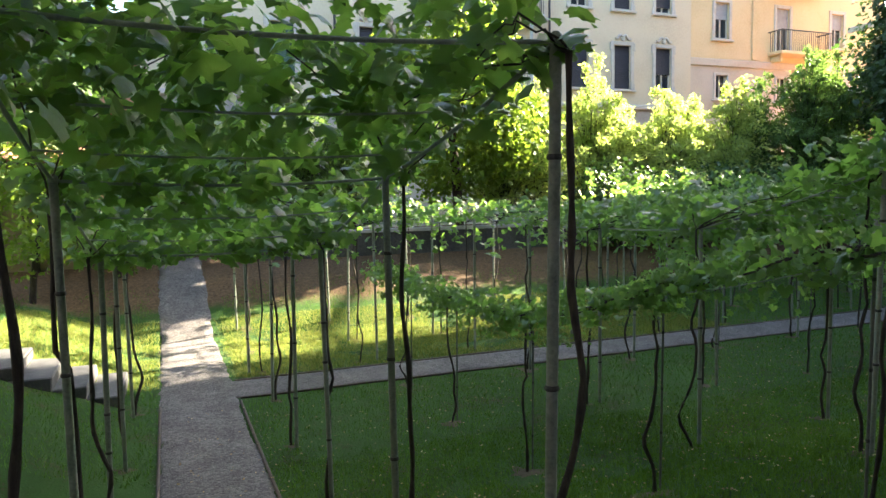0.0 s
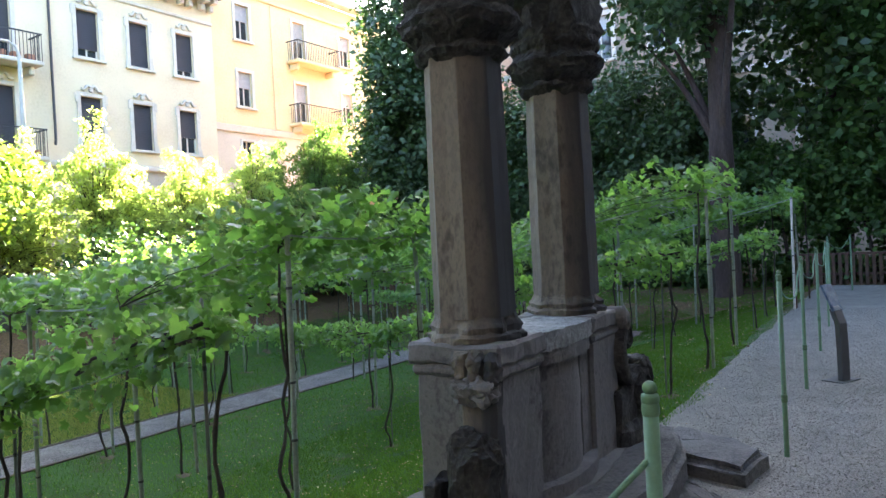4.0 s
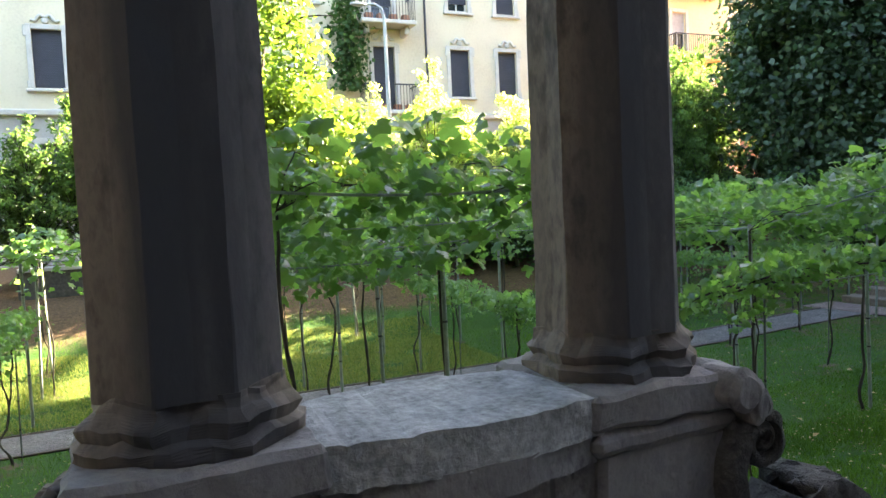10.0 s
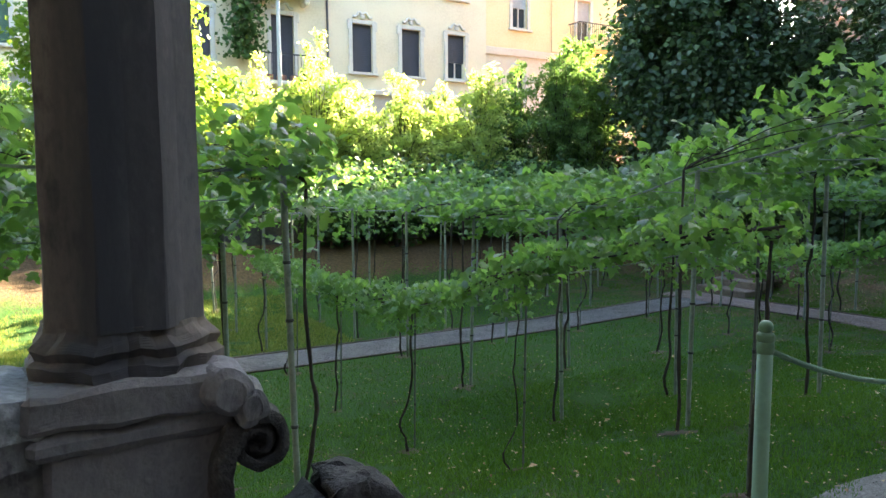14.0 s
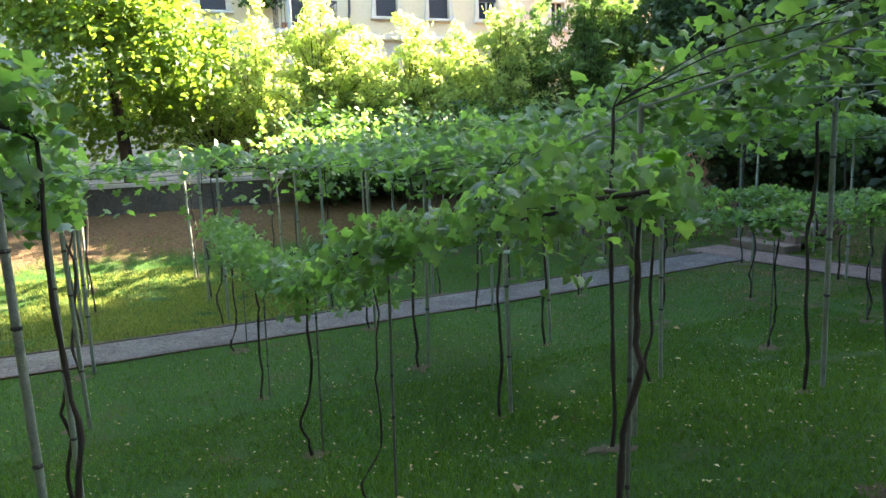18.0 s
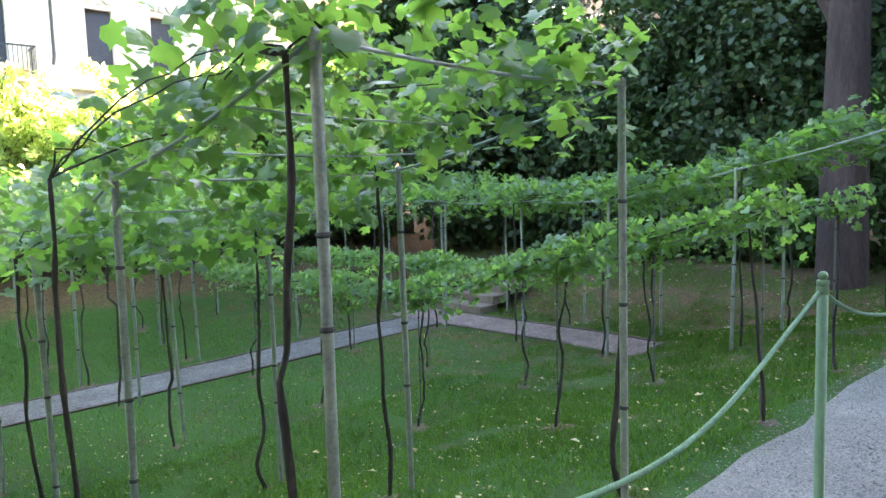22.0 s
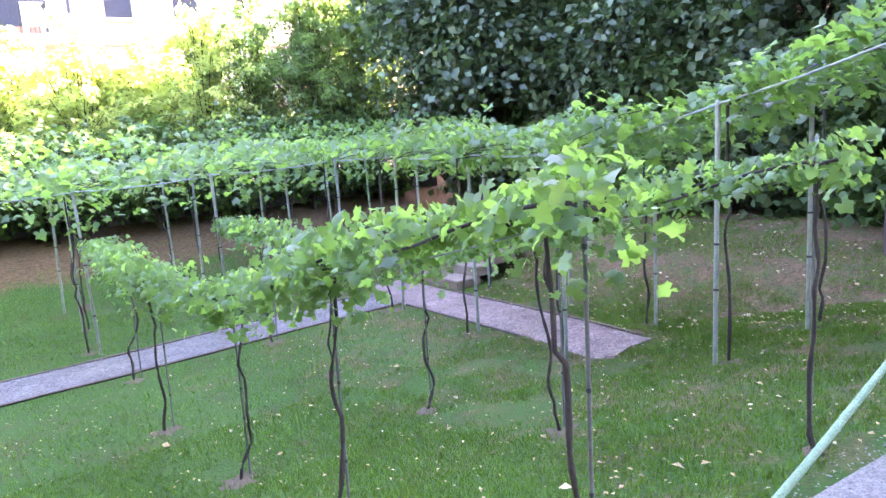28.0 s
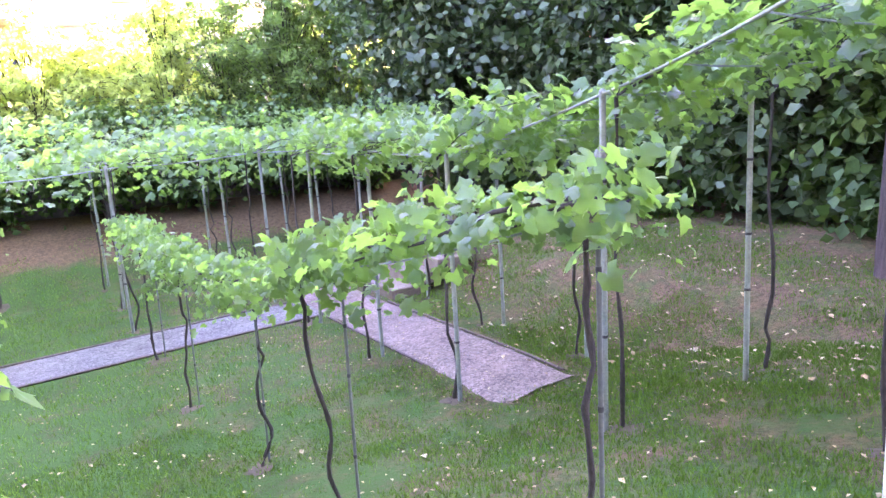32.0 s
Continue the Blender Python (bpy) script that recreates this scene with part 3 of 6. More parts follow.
def bowed_wall(x0, x1, front, back, bow_f, bow_b, z0, z1, n=14, rows=6):
    bm = bmesh.new()
    grid_f, grid_b = [], []
    for k in range(rows + 1):
        z = z0 + (z1 - z0) * k / rows
        f, b = [], []
        for i in range(n + 1):
            s = i / n
            x = x0 + (x1 - x0) * s
            arc = math.sin(math.pi * s)
            f.append(bm.verts.new((x, front - bow_f * arc, z)))
            b.append(bm.verts.new((x, back + bow_b * arc, z)))
        grid_f.append(f)
        grid_b.append(b)
    for k in range(rows):
        for i in range(n):
            bm.faces.new((grid_f[k][i], grid_f[k][i + 1], grid_f[k + 1][i + 1], grid_f[k + 1][i]))
            bm.faces.new((grid_b[k][i + 1], grid_b[k][i], grid_b[k + 1][i], grid_b[k + 1][i + 1]))
        bm.faces.new((grid_b[k][0], grid_f[k][0], grid_f[k + 1][0], grid_b[k + 1][0]))
        bm.faces.new((grid_f[k][n], grid_b[k][n], grid_b[k + 1][n], grid_f[k + 1][n]))
    for i in range(n):
        bm.faces.new((grid_f[rows][i], grid_f[rows][i + 1], grid_b[rows][i + 1], grid_b[rows][i]))
        bm.faces.new((grid_f[0][i + 1], grid_f[0][i], grid_b[0][i], grid_b[0][i + 1]))
    return bm


def chipped(bm, cuts, amount, scale, seed):
    bmesh.ops.subdivide_edges(bm, edges=bm.edges, cuts=cuts, use_grid_fill=True)
    return rough(bm, amount, scale, seed)


def column(well, x, y, seed):
    c0 = chipped(lathe([(0.245, 1.140), (0.25, 1.17), (0.226, 1.184), (0.236, 1.208), (0.214, 1.232), (0.204, 1.25), (0.202, 1.26)], 8, math.pi / 8), 4, 0.014, 19, seed)
    for v in c0.verts:
        bite = noise.noise(v.co * 7 + Vector((seed, 3, 0)))
        if bite > 0.18 and v.co.z < 1.26:
            v.co.x, v.co.y = v.co.x * (1 - 0.35 * (bite - 0.18)), v.co.y * (1 - 0.35 * (bite - 0.18))
    bmesh.ops.translate(c0, verts=c0.verts, vec=(x, y, 0))
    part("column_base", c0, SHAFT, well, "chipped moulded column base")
    bm = lathe([(0.203, 1.25), (0.199, 1.6), (0.196, 2.0), (0.19, 2.48)], 16, math.pi / 8)
    for v in bm.verts:
        a = (math.atan2(v.co.y, v.co.x) - math.pi / 8) / (math.pi / 4)
        if abs(a - round(a)) > 0.25:
            v.co.x, v.co.y = v.co.x * 0.89, v.co.y * 0.89
    bmesh.ops.bevel(bm, geom=[e for e in bm.edges if abs(e.verts[0].co.z - e.verts[1].co.z) > 0.2 and e.verts[0].co.xy.length > 0.185], offset=0.005, segments=1, affect="EDGES")
    bmesh.ops.subdivide_edges(bm, edges=[e for e in bm.edges if abs(e.verts[0].co.z - e.verts[1].co.z) > 0.2], cuts=9)
    for v in bm.verts:
        v.co += Vector((noise.noise(v.co * 6 + Vector((seed, 0, 0))), noise.noise(v.co * 6 + Vector((0, seed, 0))), 0)) * 0.0035
    bmesh.ops.translate(bm, verts=bm.verts, vec=(x, y, 0))
    bm.normal_update()
    # south-facing facets get the darker stone, so their shade is painted
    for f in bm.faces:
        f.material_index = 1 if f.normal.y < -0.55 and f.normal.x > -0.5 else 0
    part("column_shaft", bm, SHAFT, well, "eight-sided weathered stone shaft, tan, south faces painted in shade").data.materials.append(SHAFT_SHADED)
    cap = lathe([(0.188, 2.46), (0.205, 2.48), (0.225, 2.51), (0.208, 2.54), (0.225, 2.57), (0.27, 2.60), (0.285, 2.65), (0.262, 2.69), (0.25, 2.72), (0.275, 2.76), (0.28, 2.86)], 32, 0)
    bmesh.ops.subdivide_edges(cap, edges=cap.edges, cuts=2, use_grid_fill=True)
    for v in cap.verts:
        a = math.atan2(v.co.y, v.co.x)
        h = v.co.z - 2.47
        leaf = 0.10 * abs(math.cos(4 * a + (0.4 if h > 0.16 else 0))) * math.sin(min(1, h / 0.28) * math.pi) - 0.03
        k = 1 + leaf + 0.03 * math.sin(h * 75)
        v.co.x, v.co.y = v.co.x * k, v.co.y * k
    rough(cap, 0.018, 13, seed)
    rough(cap, 0.009, 40, seed)
    bmesh.ops.translate(cap, verts=cap.verts, vec=(x, y, 0))
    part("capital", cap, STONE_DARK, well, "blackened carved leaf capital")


def ribbon(name, line, y0, y1, thick, well, mat, seed=0.0, label="", side=1, pit=0.012):
    """A carved band: the line (x, z) given thickness and drawn out from y0 to y1."""
    p = np.array(line, float)
    t = np.gradient(p, axis=0)
    t /= np.linalg.norm(t, axis=1, keepdims=True) + 1e-9
    nrm = side * np.stack([-t[:, 1], t[:, 0]], -1)
    th = np.broadcast_to(np.asarray(thick, float), len(p))[:, None]
    o, i = p + nrm * th / 2, p - nrm * th / 2
    m = (p + nrm * th * 0.72)
    ym = (y0 + y1) / 2
    sections = [(i, y0), (o, y0 + 0.012), (m, ym), (o, y1 - 0.012), (i, y1)]
    bm = bmesh.new()
    grid = []
    for k in range(len(p)):
        grid.append([bm.verts.new((q[k, 0], yy, q[k, 1])) for q, yy in sections])
    for a, b in zip(grid, grid[1:]):
        for c in range(5):
            bm.faces.new((a[c], a[(c + 1) % 5], b[(c + 1) % 5], b[c]))
    bm.faces.new(grid[0])
    bm.faces.new(grid[-1][::-1])
    bmesh.ops.subdivide_edges(bm, edges=bm.edges, cuts=1, use_grid_fill=True)
    rough(bm, pit, 22, seed)
    ob = part(name, bm, mat, well, label)
    for f in ob.data.polygons:
        f.use_smooth = True
    return ob


def spiral(cx, cz, radius, turns, side, start, n=60, inner=0.16):
    s = np.linspace(0, 1, n)
    a = start - side * s * turns * 2 * math.pi
    r = radius * (1 - (1 - inner) * s)
    return np.stack([cx + r * np.cos(a), cz + r * np.sin(a)], -1)


def console(well, x, y):
    """The whole scroll bracket: small volute above, S-shaped band, large spiral with a broken crest below."""
    y0, y1 = y - 0.11, y + 0.11
    for k, (dz, dx) in enumerate(((1.10, 0.045), (1.055, 0.098))):
        part("roll", chipped(turned_core(x + dx, y, dz, 0.058 - 0.007 * k, 0.24), 4, 0.014, 16, x + k), STONE, well)
    (d1, z1, r1), (d2, z2, r2) = (0.115, 0.955, 0.074), (0.385, 0.60, 0.165)
    sm = spiral(x + d1, z1, r1, 1.8, 1, math.pi / 2)
    ribbon("small_volute", sm, y0, y1, np.linspace(0.03, 0.016, len(sm)), well, STONE_DARK, x, "dark carved spiral scroll", 1, 0.008)
    part("volute_core", chipped(turned_core(x + d1, y, z1, r1 * 0.68, 0.18), 3, 0.01, 20, x), STONE_DARK, well)
    b = np.array([(0.07, 1.0), (0.03, 0.93), (0.025, 0.82), (0.07, 0.715), (0.4 * d2, 0.66), (0.65 * d2, 0.68), (0.8 * d2, 0.74)]) + np.array((x, 0))
    t = np.linspace(0, 6, 25)
    band = np.stack([np.interp(t, range(7), b[:, 0]), np.interp(t, range(7), b[:, 1])], -1)
    band[1:-1] = (band[:-2] + band[1:-1] + band[2:]) / 3
    ribbon("scroll_band", band, y0, y1, 0.045, well, STONE_DARK, x + 2, "", -1, 0.008)
    big = spiral(x + d2, z2, r2, 2.1, 1, math.pi * 0.62)
    ribbon("large_volute", big, y - 0.12, y + 0.12, np.linspace(0.36 * r2, 0.2 * r2, len(big)), well, STONE_DARK, x + 1, "blackened carved spiral scroll with a broken crest", 1, 0.011)
    part("volute_core", chipped(turned_core(x + d2, y, z2, r2 * 0.7, 0.20), 4, 0.015, 18, x), STONE_DARK, well)
    bm = boxed(x + d2 - 0.07, x + d2 + 0.04, y - 0.1, y + 0.1, z2 + 0.72 * r2, z2 + 1.12 * r2, bevel=0.015)
    part("broken_crest", chipped(bm, 5, 0.045, 22, x), STONE_DARK, well, "broken blackened carving")
    web = boxed(x - 0.04, x + 0.30, y - 0.075, y + 0.075, 0.02, 0.64, bevel=0.02)
    part("console_block", chipped(web, 4, 0.02, 8, x), STONE_DARK, well)
    foot = boxed(x - 0.02, x + 0.46, y - 0.13, y + 0.11, -0.05, 0.42, bevel=0.05)
    part("console_foot", chipped(foot, 5, 0.04, 9, x), STONE_DARK, well, "worn blackened foot of the scroll bracket")


def broken_console(well, x, y):
    """The bracket whose scrolls broke off: fluted crown, rough stump, plain web, rough foot with two fragments."""
    for k in range(3):
        lobe = lathe([(0.024, 0.985), (0.038, 1.0), (0.043, 1.04), (0.042, 1.08), (0.034, 1.112), (0.018, 1.122)], 12)
        bmesh.ops.translate(lobe, verts=lobe.verts, vec=(x - 0.05 - 0.014 * (k % 2), y - 0.085 + 0.08 * k, 0))
        part("flute", rough(chipped(lobe, 4, 0.022, 18, x + k), 0.008, 45, k), SHAFT, well)
    web = boxed(x - 0.07, x + 0.04, y - 0.09, y + 0.09, 0.0, 1.0, bevel=0.02)
    part("console_block", chipped(web, 6, 0.018, 9, x), SHAFT, well, "bare tan stone web of the bracket")
    stump = boxed(x - 0.125, x - 0.02, y - 0.105, y + 0.1, 0.885, 1.0, bevel=0.025)
    part("broken_scroll", rough(chipped(stump, 13, 0.03, 22, x), 0.014, 48, x), STONE, well, "rough pitted stump of a broken scroll")
    foot = boxed(x - 0.23, x - 0.02, y - 0.125, y + 0.115, -0.05, 0.775, bevel=0.06)
    part("console_foot", rough(chipped(foot, 11, 0.04, 9, x), 0.02, 34, x), STONE_DARK, well, "worn blackened foot of the scroll bracket")
    for k, (dx, dy, h) in enumerate(((-0.15, 0.17, 0.56), (-0.18, -0.2, 0.30), (-0.12, 0.27, 0.36))):
        bit = boxed(x + dx - 0.06, x + dx + 0.1, y + dy - 0.045, y + dy + 0.045, -0.05, h, bevel=0.025)
        part("broken_carving", chipped(bit, 6, 0.035, 14, x + k), STONE_DARK, well, "broken blackened carving")


def turned_core(x, y, z, radius, width):
    bm = lathe([(radius * 0.6, -width / 2), (radius * 0.95, -width * 0.45), (radius, 0), (radius * 0.95, width * 0.45), (radius * 0.6, width / 2)], 20)
    bmesh.ops.rotate(bm, verts=bm.verts, matrix=Matrix.Rotation(math.pi / 2, 3, "X"))
    bmesh.ops.translate(bm, verts=bm.verts, vec=(x, y, z))
    return bm


def build_well():
    well = thing("stone_well", "weathered grey stone well with two eight-sided columns and carved arch", "well", (-0.054, -0.028, 0))
    LX, LY, RX, RY = 4.344, 1.784, 5.452, 1.789
    panel = bowed_wall(4.60, 5.14, 1.60, 2.0, 0.075, 0.05, 0.0, 0.99, 18, 12)
    part("parapet", rough(panel, 0.008, 6), STONE, well, "bowed stone parapet panel")
    for x0, x1 in ((4.47, 4.605), (5.12, 5.27)):
        part("pilaster_strip", chipped(boxed(x0, x1, 1.585, 1.98, 0.0, 0.992, bevel=0.008), 4, 0.008, 8, x0), STONE, well)
    for x, y in ((LX, LY), (RX, RY)):
        part("pedestal", chipped(boxed(x - 0.21, x + 0.21, y - 0.235, y + 0.22, -0.2, 1.0, bevel=0.018), 5, 0.012, 7, x), STONE, well, "stained stone pedestal under a column")
        part("pedestal_neck", chipped(boxed(x - 0.232, x + 0.232, y - 0.255, y + 0.24, 0.985, 1.045, bevel=0.02), 5, 0.012, 9, x), STONE, well)
        part("pedestal_cap", chipped(boxed(x - 0.24, x + 0.24, y - 0.262, y + 0.25, 1.045, 1.143, bevel=0.015), 7, 0.014, 12, x), STONE, well, "worn moulded pedestal cap")
    part("cornice", rough(bowed_wall(4.56, 5.24, 1.565, 1.98, 0.075, 0.05, 0.975, 1.05, 24, 3), 0.012, 9), STONE, well, "moulded stone band below the coping")
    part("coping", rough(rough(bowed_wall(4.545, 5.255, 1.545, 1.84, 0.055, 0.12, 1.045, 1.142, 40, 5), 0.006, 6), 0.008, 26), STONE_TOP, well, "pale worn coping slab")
    part("plinth_moulding", rough(bowed_wall(4.5, 5.26, 1.555, 2.0, 0.085, 0.02, 0.30, 0.37, 20, 4), 0.012, 9), STONE, well)
    part("plinth", rough(bowed_wall(4.2, 5.70, 1.52, 2.2, 0.07, 0.05, -0.3, 0.30, 20, 4), 0.02, 6), STONE, well, "moulded stone plinth")
    column(well, LX, LY, 0.0)
    column(well, RX, RY, 5.0)
    bm = bmesh.new()
    rings = []
    n = 26
    cx, half = (LX + RX) / 2, (RX - LX) / 2
    for i in range(n + 1):
        a = math.pi * i / n
        ri, ro = half - 0.165 + 0.02 * math.sin(7 * a), half + 0.24
        y0 = LY + (RY - LY) * (0.5 - 0.5 * math.cos(a))
        ci, si = math.cos(a), max(0.0, math.sin(a))
        zi, zo = 2.78 + 0.29 * si ** 0.8, 2.95 + 0.72 * si ** 0.6
        rings.append([bm.verts.new(p) for p in ((cx - ri * ci, y0 - 0.18, zi), (cx - ro * ci, y0 - 0.22, zo), (cx - ro * ci, y0 + 0.22, zo), (cx - ri * ci, y0 + 0.18, zi))])
    for a, b in zip(rings, rings[1:]):
        for k in range(4):
            bm.faces.new((a[k], a[(k + 1) % 4], b[(k + 1) % 4], b[k]))
    bm.faces.new(rings[0])
    bm.faces.new(rings[-1][::-1])
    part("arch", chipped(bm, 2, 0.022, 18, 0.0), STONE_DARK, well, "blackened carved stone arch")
    for x, y in ((LX, LY), (RX, RY)):
        part("arch_block", chipped(boxed(x - 0.26, x + 0.26, y - 0.22, y + 0.22, 2.8, 3.5, bevel=0.04), 6, 0.045, 16, x), STONE_DARK, well)
    console(well, 5.602, 1.60)
    broken_console(well, 4.145, 1.64)
    return well


build_well()


def flat_stone(label, outline, z0, z1, mat=SLAB):
    bm = bmesh.new()
    lo, hi = [bm.verts.new((x, y, z0)) for x, y in outline], [bm.verts.new((x, y, z1)) for x, y in outline]
    n = len(outline)
    for i in range(n):
        bm.faces.new((lo[i], lo[(i + 1) % n], hi[(i + 1) % n], hi[i]))
    bm.faces.new(hi)
    bm.faces.new(lo[::-1])
    bmesh.ops.bevel(bm, geom=[e for e in bm.edges if all(v.co.z > (z0 + z1) / 2 for v in e.verts)], offset=0.05, segments=3, affect="EDGES")
    bmesh.ops.triangulate(bm, faces=[f for f in bm.faces if len(f.verts) > 4])
    bmesh.ops.subdivide_edges(bm, edges=bm.edges, cuts=2)
    rough(bm, 0.022, 7)
    rough(bm, 0.007, 30)
    return tagged(new("stone_slab", bm_mesh("stone_slab", bm, mat)), label, "stone")


def ring_outline(cx, cy, rx, ry, a0, a1, inner=0.0, n=16):
    out = [(cx + rx * math.cos(radians(a0 + (a1 - a0) * i / n)), cy + ry * math.sin(radians(a0 + (a1 - a0) * i / n))) for i in range(n + 1)]
    if inner:
        out += [(cx + rx * inner * math.cos(radians(a1 + (a0 - a1) * i / n)), cy + ry * inner * math.sin(radians(a1 + (a0 - a1) * i / n))) for i in range(n + 1)]
    return out


flat_stone("worn stone slab at the foot of the well", [(4.3, 1.2), (5.0, 1.08), (5.62, 1.14), (6.15, 1.32), (6.1, 1.66), (4.3, 1.7)], -0.05, 0.29)
flat_stone("low broken stone slab beside the well", [(5.85, 0.86), (6.3, 0.8), (6.5, 1.0), (6.72, 1.5), (6.2, 1.62), (5.95, 1.25)], -0.05, 0.15)
flat_stone("worn stone step before the well", ring_outline(4.75, 1.3, 0.95, 0.55, 180, 360), -0.05, 0.12)


# ---- rope posts, rope, sign ----
def smooth(bm):
    for f in bm.faces:
        f.smooth = True
    return bm


def rope_post(place):
    p = thing("rope_post", "green painted metal rope post with a ball on top", "post", place, group="rope posts along the terrace")
    top = 1.262
    part("shaft", smooth(lathe([(0.0206, -0.05), (0.0206, 0.02), (0.0168, 0.03), (0.0168, top)], 24)), POLE_GREEN, p)
    part("collar", smooth(lathe([(0.0168, 0.40), (0.0206, 0.405), (0.0224, 0.418), (0.0189, 0.428), (0.0224, 0.438), (0.0206, 0.452), (0.0168, 0.46)], 24)), POLE_GREEN, p)
    part("cap", smooth(lathe([(0.0168, top - 0.01), (0.0185, top - 0.008), (0.0193, top - 0.003), (0.0193, top + 0.004), (0.0176, top + 0.009), (0.0142, top + 0.0105)], 24)), POLE_GREEN, p)
    ball = [(0.0155 * math.sin(a), top + 0.023 - 0.0155 * math.cos(a)) for a in np.linspace(0.75, 3.05, 12)]
    part("ball", smooth(lathe(ball, 24)), POLE_GREEN, p)
    part("eyelet", smooth(lathe([(0.0169, top - 0.036), (0.0182, top - 0.033), (0.0193, top - 0.022), (0.0182, top - 0.011), (0.0169, top - 0.008)], 24)), POLE_GREEN, p)
    return p


POSTS = [(2.84, 0.45), (6.59, 0.73), (8.8, 0.85), (11.04, 0.94), (13.33, 1.04), (15.6, 1.2), (17.8, 1.4), (19.6, 1.1)]
first_post = rope_post((*POSTS[0], 0.0))
for p in POSTS[1:]:
    copy_thing(first_post, pose(*p, 0))


def rope(a, b, sag):
    t = np.linspace(0, 1, 26)[:, None]
    p = np.array(a) * (1 - t) + np.array(b) * t
    p[:, 2] -= sag * 4 * (t * (1 - t))[:, 0]
    p[:, 1] += 0.015 * np.sin(t[:, 0] * 9)
    ob = new("rope", tubes_mesh("rope", [(p, 0.007)], ROPE, 7))
    return tagged(ob, "sagging green rope strung between the posts", "rope", "ropes along the terrace")


for (x0, y0), (x1, y1) in zip(POSTS[1:], POSTS[2:]):
    rope((x0, y0, 1.238), (x1, y1, 1.238), 0.225)
rope((2.84, 0.45, 1.14), (1.75, 1.2, 0.35), 0.06)


def info_stand():
    s = thing("sign_stand", "dark grey bent metal stand with a small tilted information panel", "sign", (9.32, 0.6, 0.0), -25)
    part("base_plate", boxed(-0.16, 0.16, -0.11, 0.11, 0.02, 0.04, bevel=0.004), SIGNPOST, s)
    bm = bmesh.new()
    rows = [(-0.03, 0.03), (-0.03, 0.35), (-0.02, 0.6), (0.03, 0.74)]
    prev = None
    for y, z in rows:
        ring = [bm.verts.new(p) for p in ((-0.065, y - 0.025, z), (0.065, y - 0.025, z), (0.065, y + 0.025, z), (-0.065, y + 0.025, z))]
        if prev:
            for k in range(4):
                bm.faces.new((prev[k], prev[(k + 1) % 4], ring[(k + 1) % 4], ring[k]))
        else:
            bm.faces.new(ring[::-1])
        prev = ring
    bm.faces.new(prev)
    part("stand", bm, SIGNPOST, s)
    plate = boxed(-0.085, 0.085, -0.012, 0.012, -0.14, 0.14, bevel=0.004)
    bmesh.ops.rotate(plate, verts=plate.verts, matrix=Matrix.Rotation(radians(-24), 3, "X"))
    bmesh.ops.translate(plate, verts=plate.verts, vec=(0, 0.06, 0.85))
    pl = part("panel", plate, SIGNFACE, s, "blue and white printed panel")
    for i in range(4):
        bar = boxed(-0.065, 0.03 + 0.012 * (i % 3), -0.016, -0.0125, -0.10 - 0.012 * i, -0.094 - 0.012 * i)
        bmesh.ops.rotate(bar, verts=bar.verts, matrix=Matrix.Rotation(radians(-24), 3, "X"))
        bmesh.ops.translate(bar, verts=bar.verts, vec=(0, 0.06, 0.85))
        part("text_bar", bar, SIGNTEXT, pl)
    return s


info_stand()


# ---- pergola poles and wires ----
ROOF = 2.08


def pole(x, y, height=ROOF, lean=(0, 0), label="pale green metal vine pole tied with dark bands", r=0.0195, paint=None):
    z = gz(x, y)
    p = thing("vine_pole", label, "pole", (x, y, z - 0.05), group="pergola poles")
    top = (lean[0], lean[1], height + 0.05)
    part("tube", tubes_mesh("tube", [([(0, 0, 0), (lean[0] * 0.5, lean[1] * 0.5, height * 0.5), top], r)], paint or (POLE if r > 0.012 else STAKE), 9), POLE, p)
    part("cap", lathe([(r * 1.15, -0.01), (r * 1.15, 0.015), (r * 0.5, 0.03)], 9), POLE, p).location = top
    for k in range(3):
        s = 0.3 + 0.24 * k + rng.uniform(-0.06, 0.06)
        part("tie", lathe([(r * 1.12, -0.008), (r * 1.3, 0.0), (r * 1.12, 0.01)], 9), TIE, p).location = (lean[0] * s, lean[1] * s, (height + 0.05) * s)
    return p


def wire(a, b, r=0.007, sag=0.03, name="pergola_wire", mat=None, label="green coated wire stretched between the pergola poles"):
    t = np.linspace(0, 1, 14)[:, None]
    p = np.array(a) * (1 - t) + np.array(b) * t
    p[:, 2] -= sag * 4 * (t * (1 - t))[:, 0]
    return tagged(new(name, tubes_mesh(name, [(p, r)], mat or WIRE, 5)), label, "wire", "pergola wires")


def roof_z(x, y):
    return gz(x, y) + ROOF


BLOCKS = [(-0.42, 1.14, 1.95, 8.6), (4.7, 6.45, 3.55, 8.6), (9.73, 11.46, 1.95, 8.6), (16.46, 17.98, 1.95, 8.6)]
ROWS_Y = [1.95, 3.6, 5.3, 6.92, 8.62]
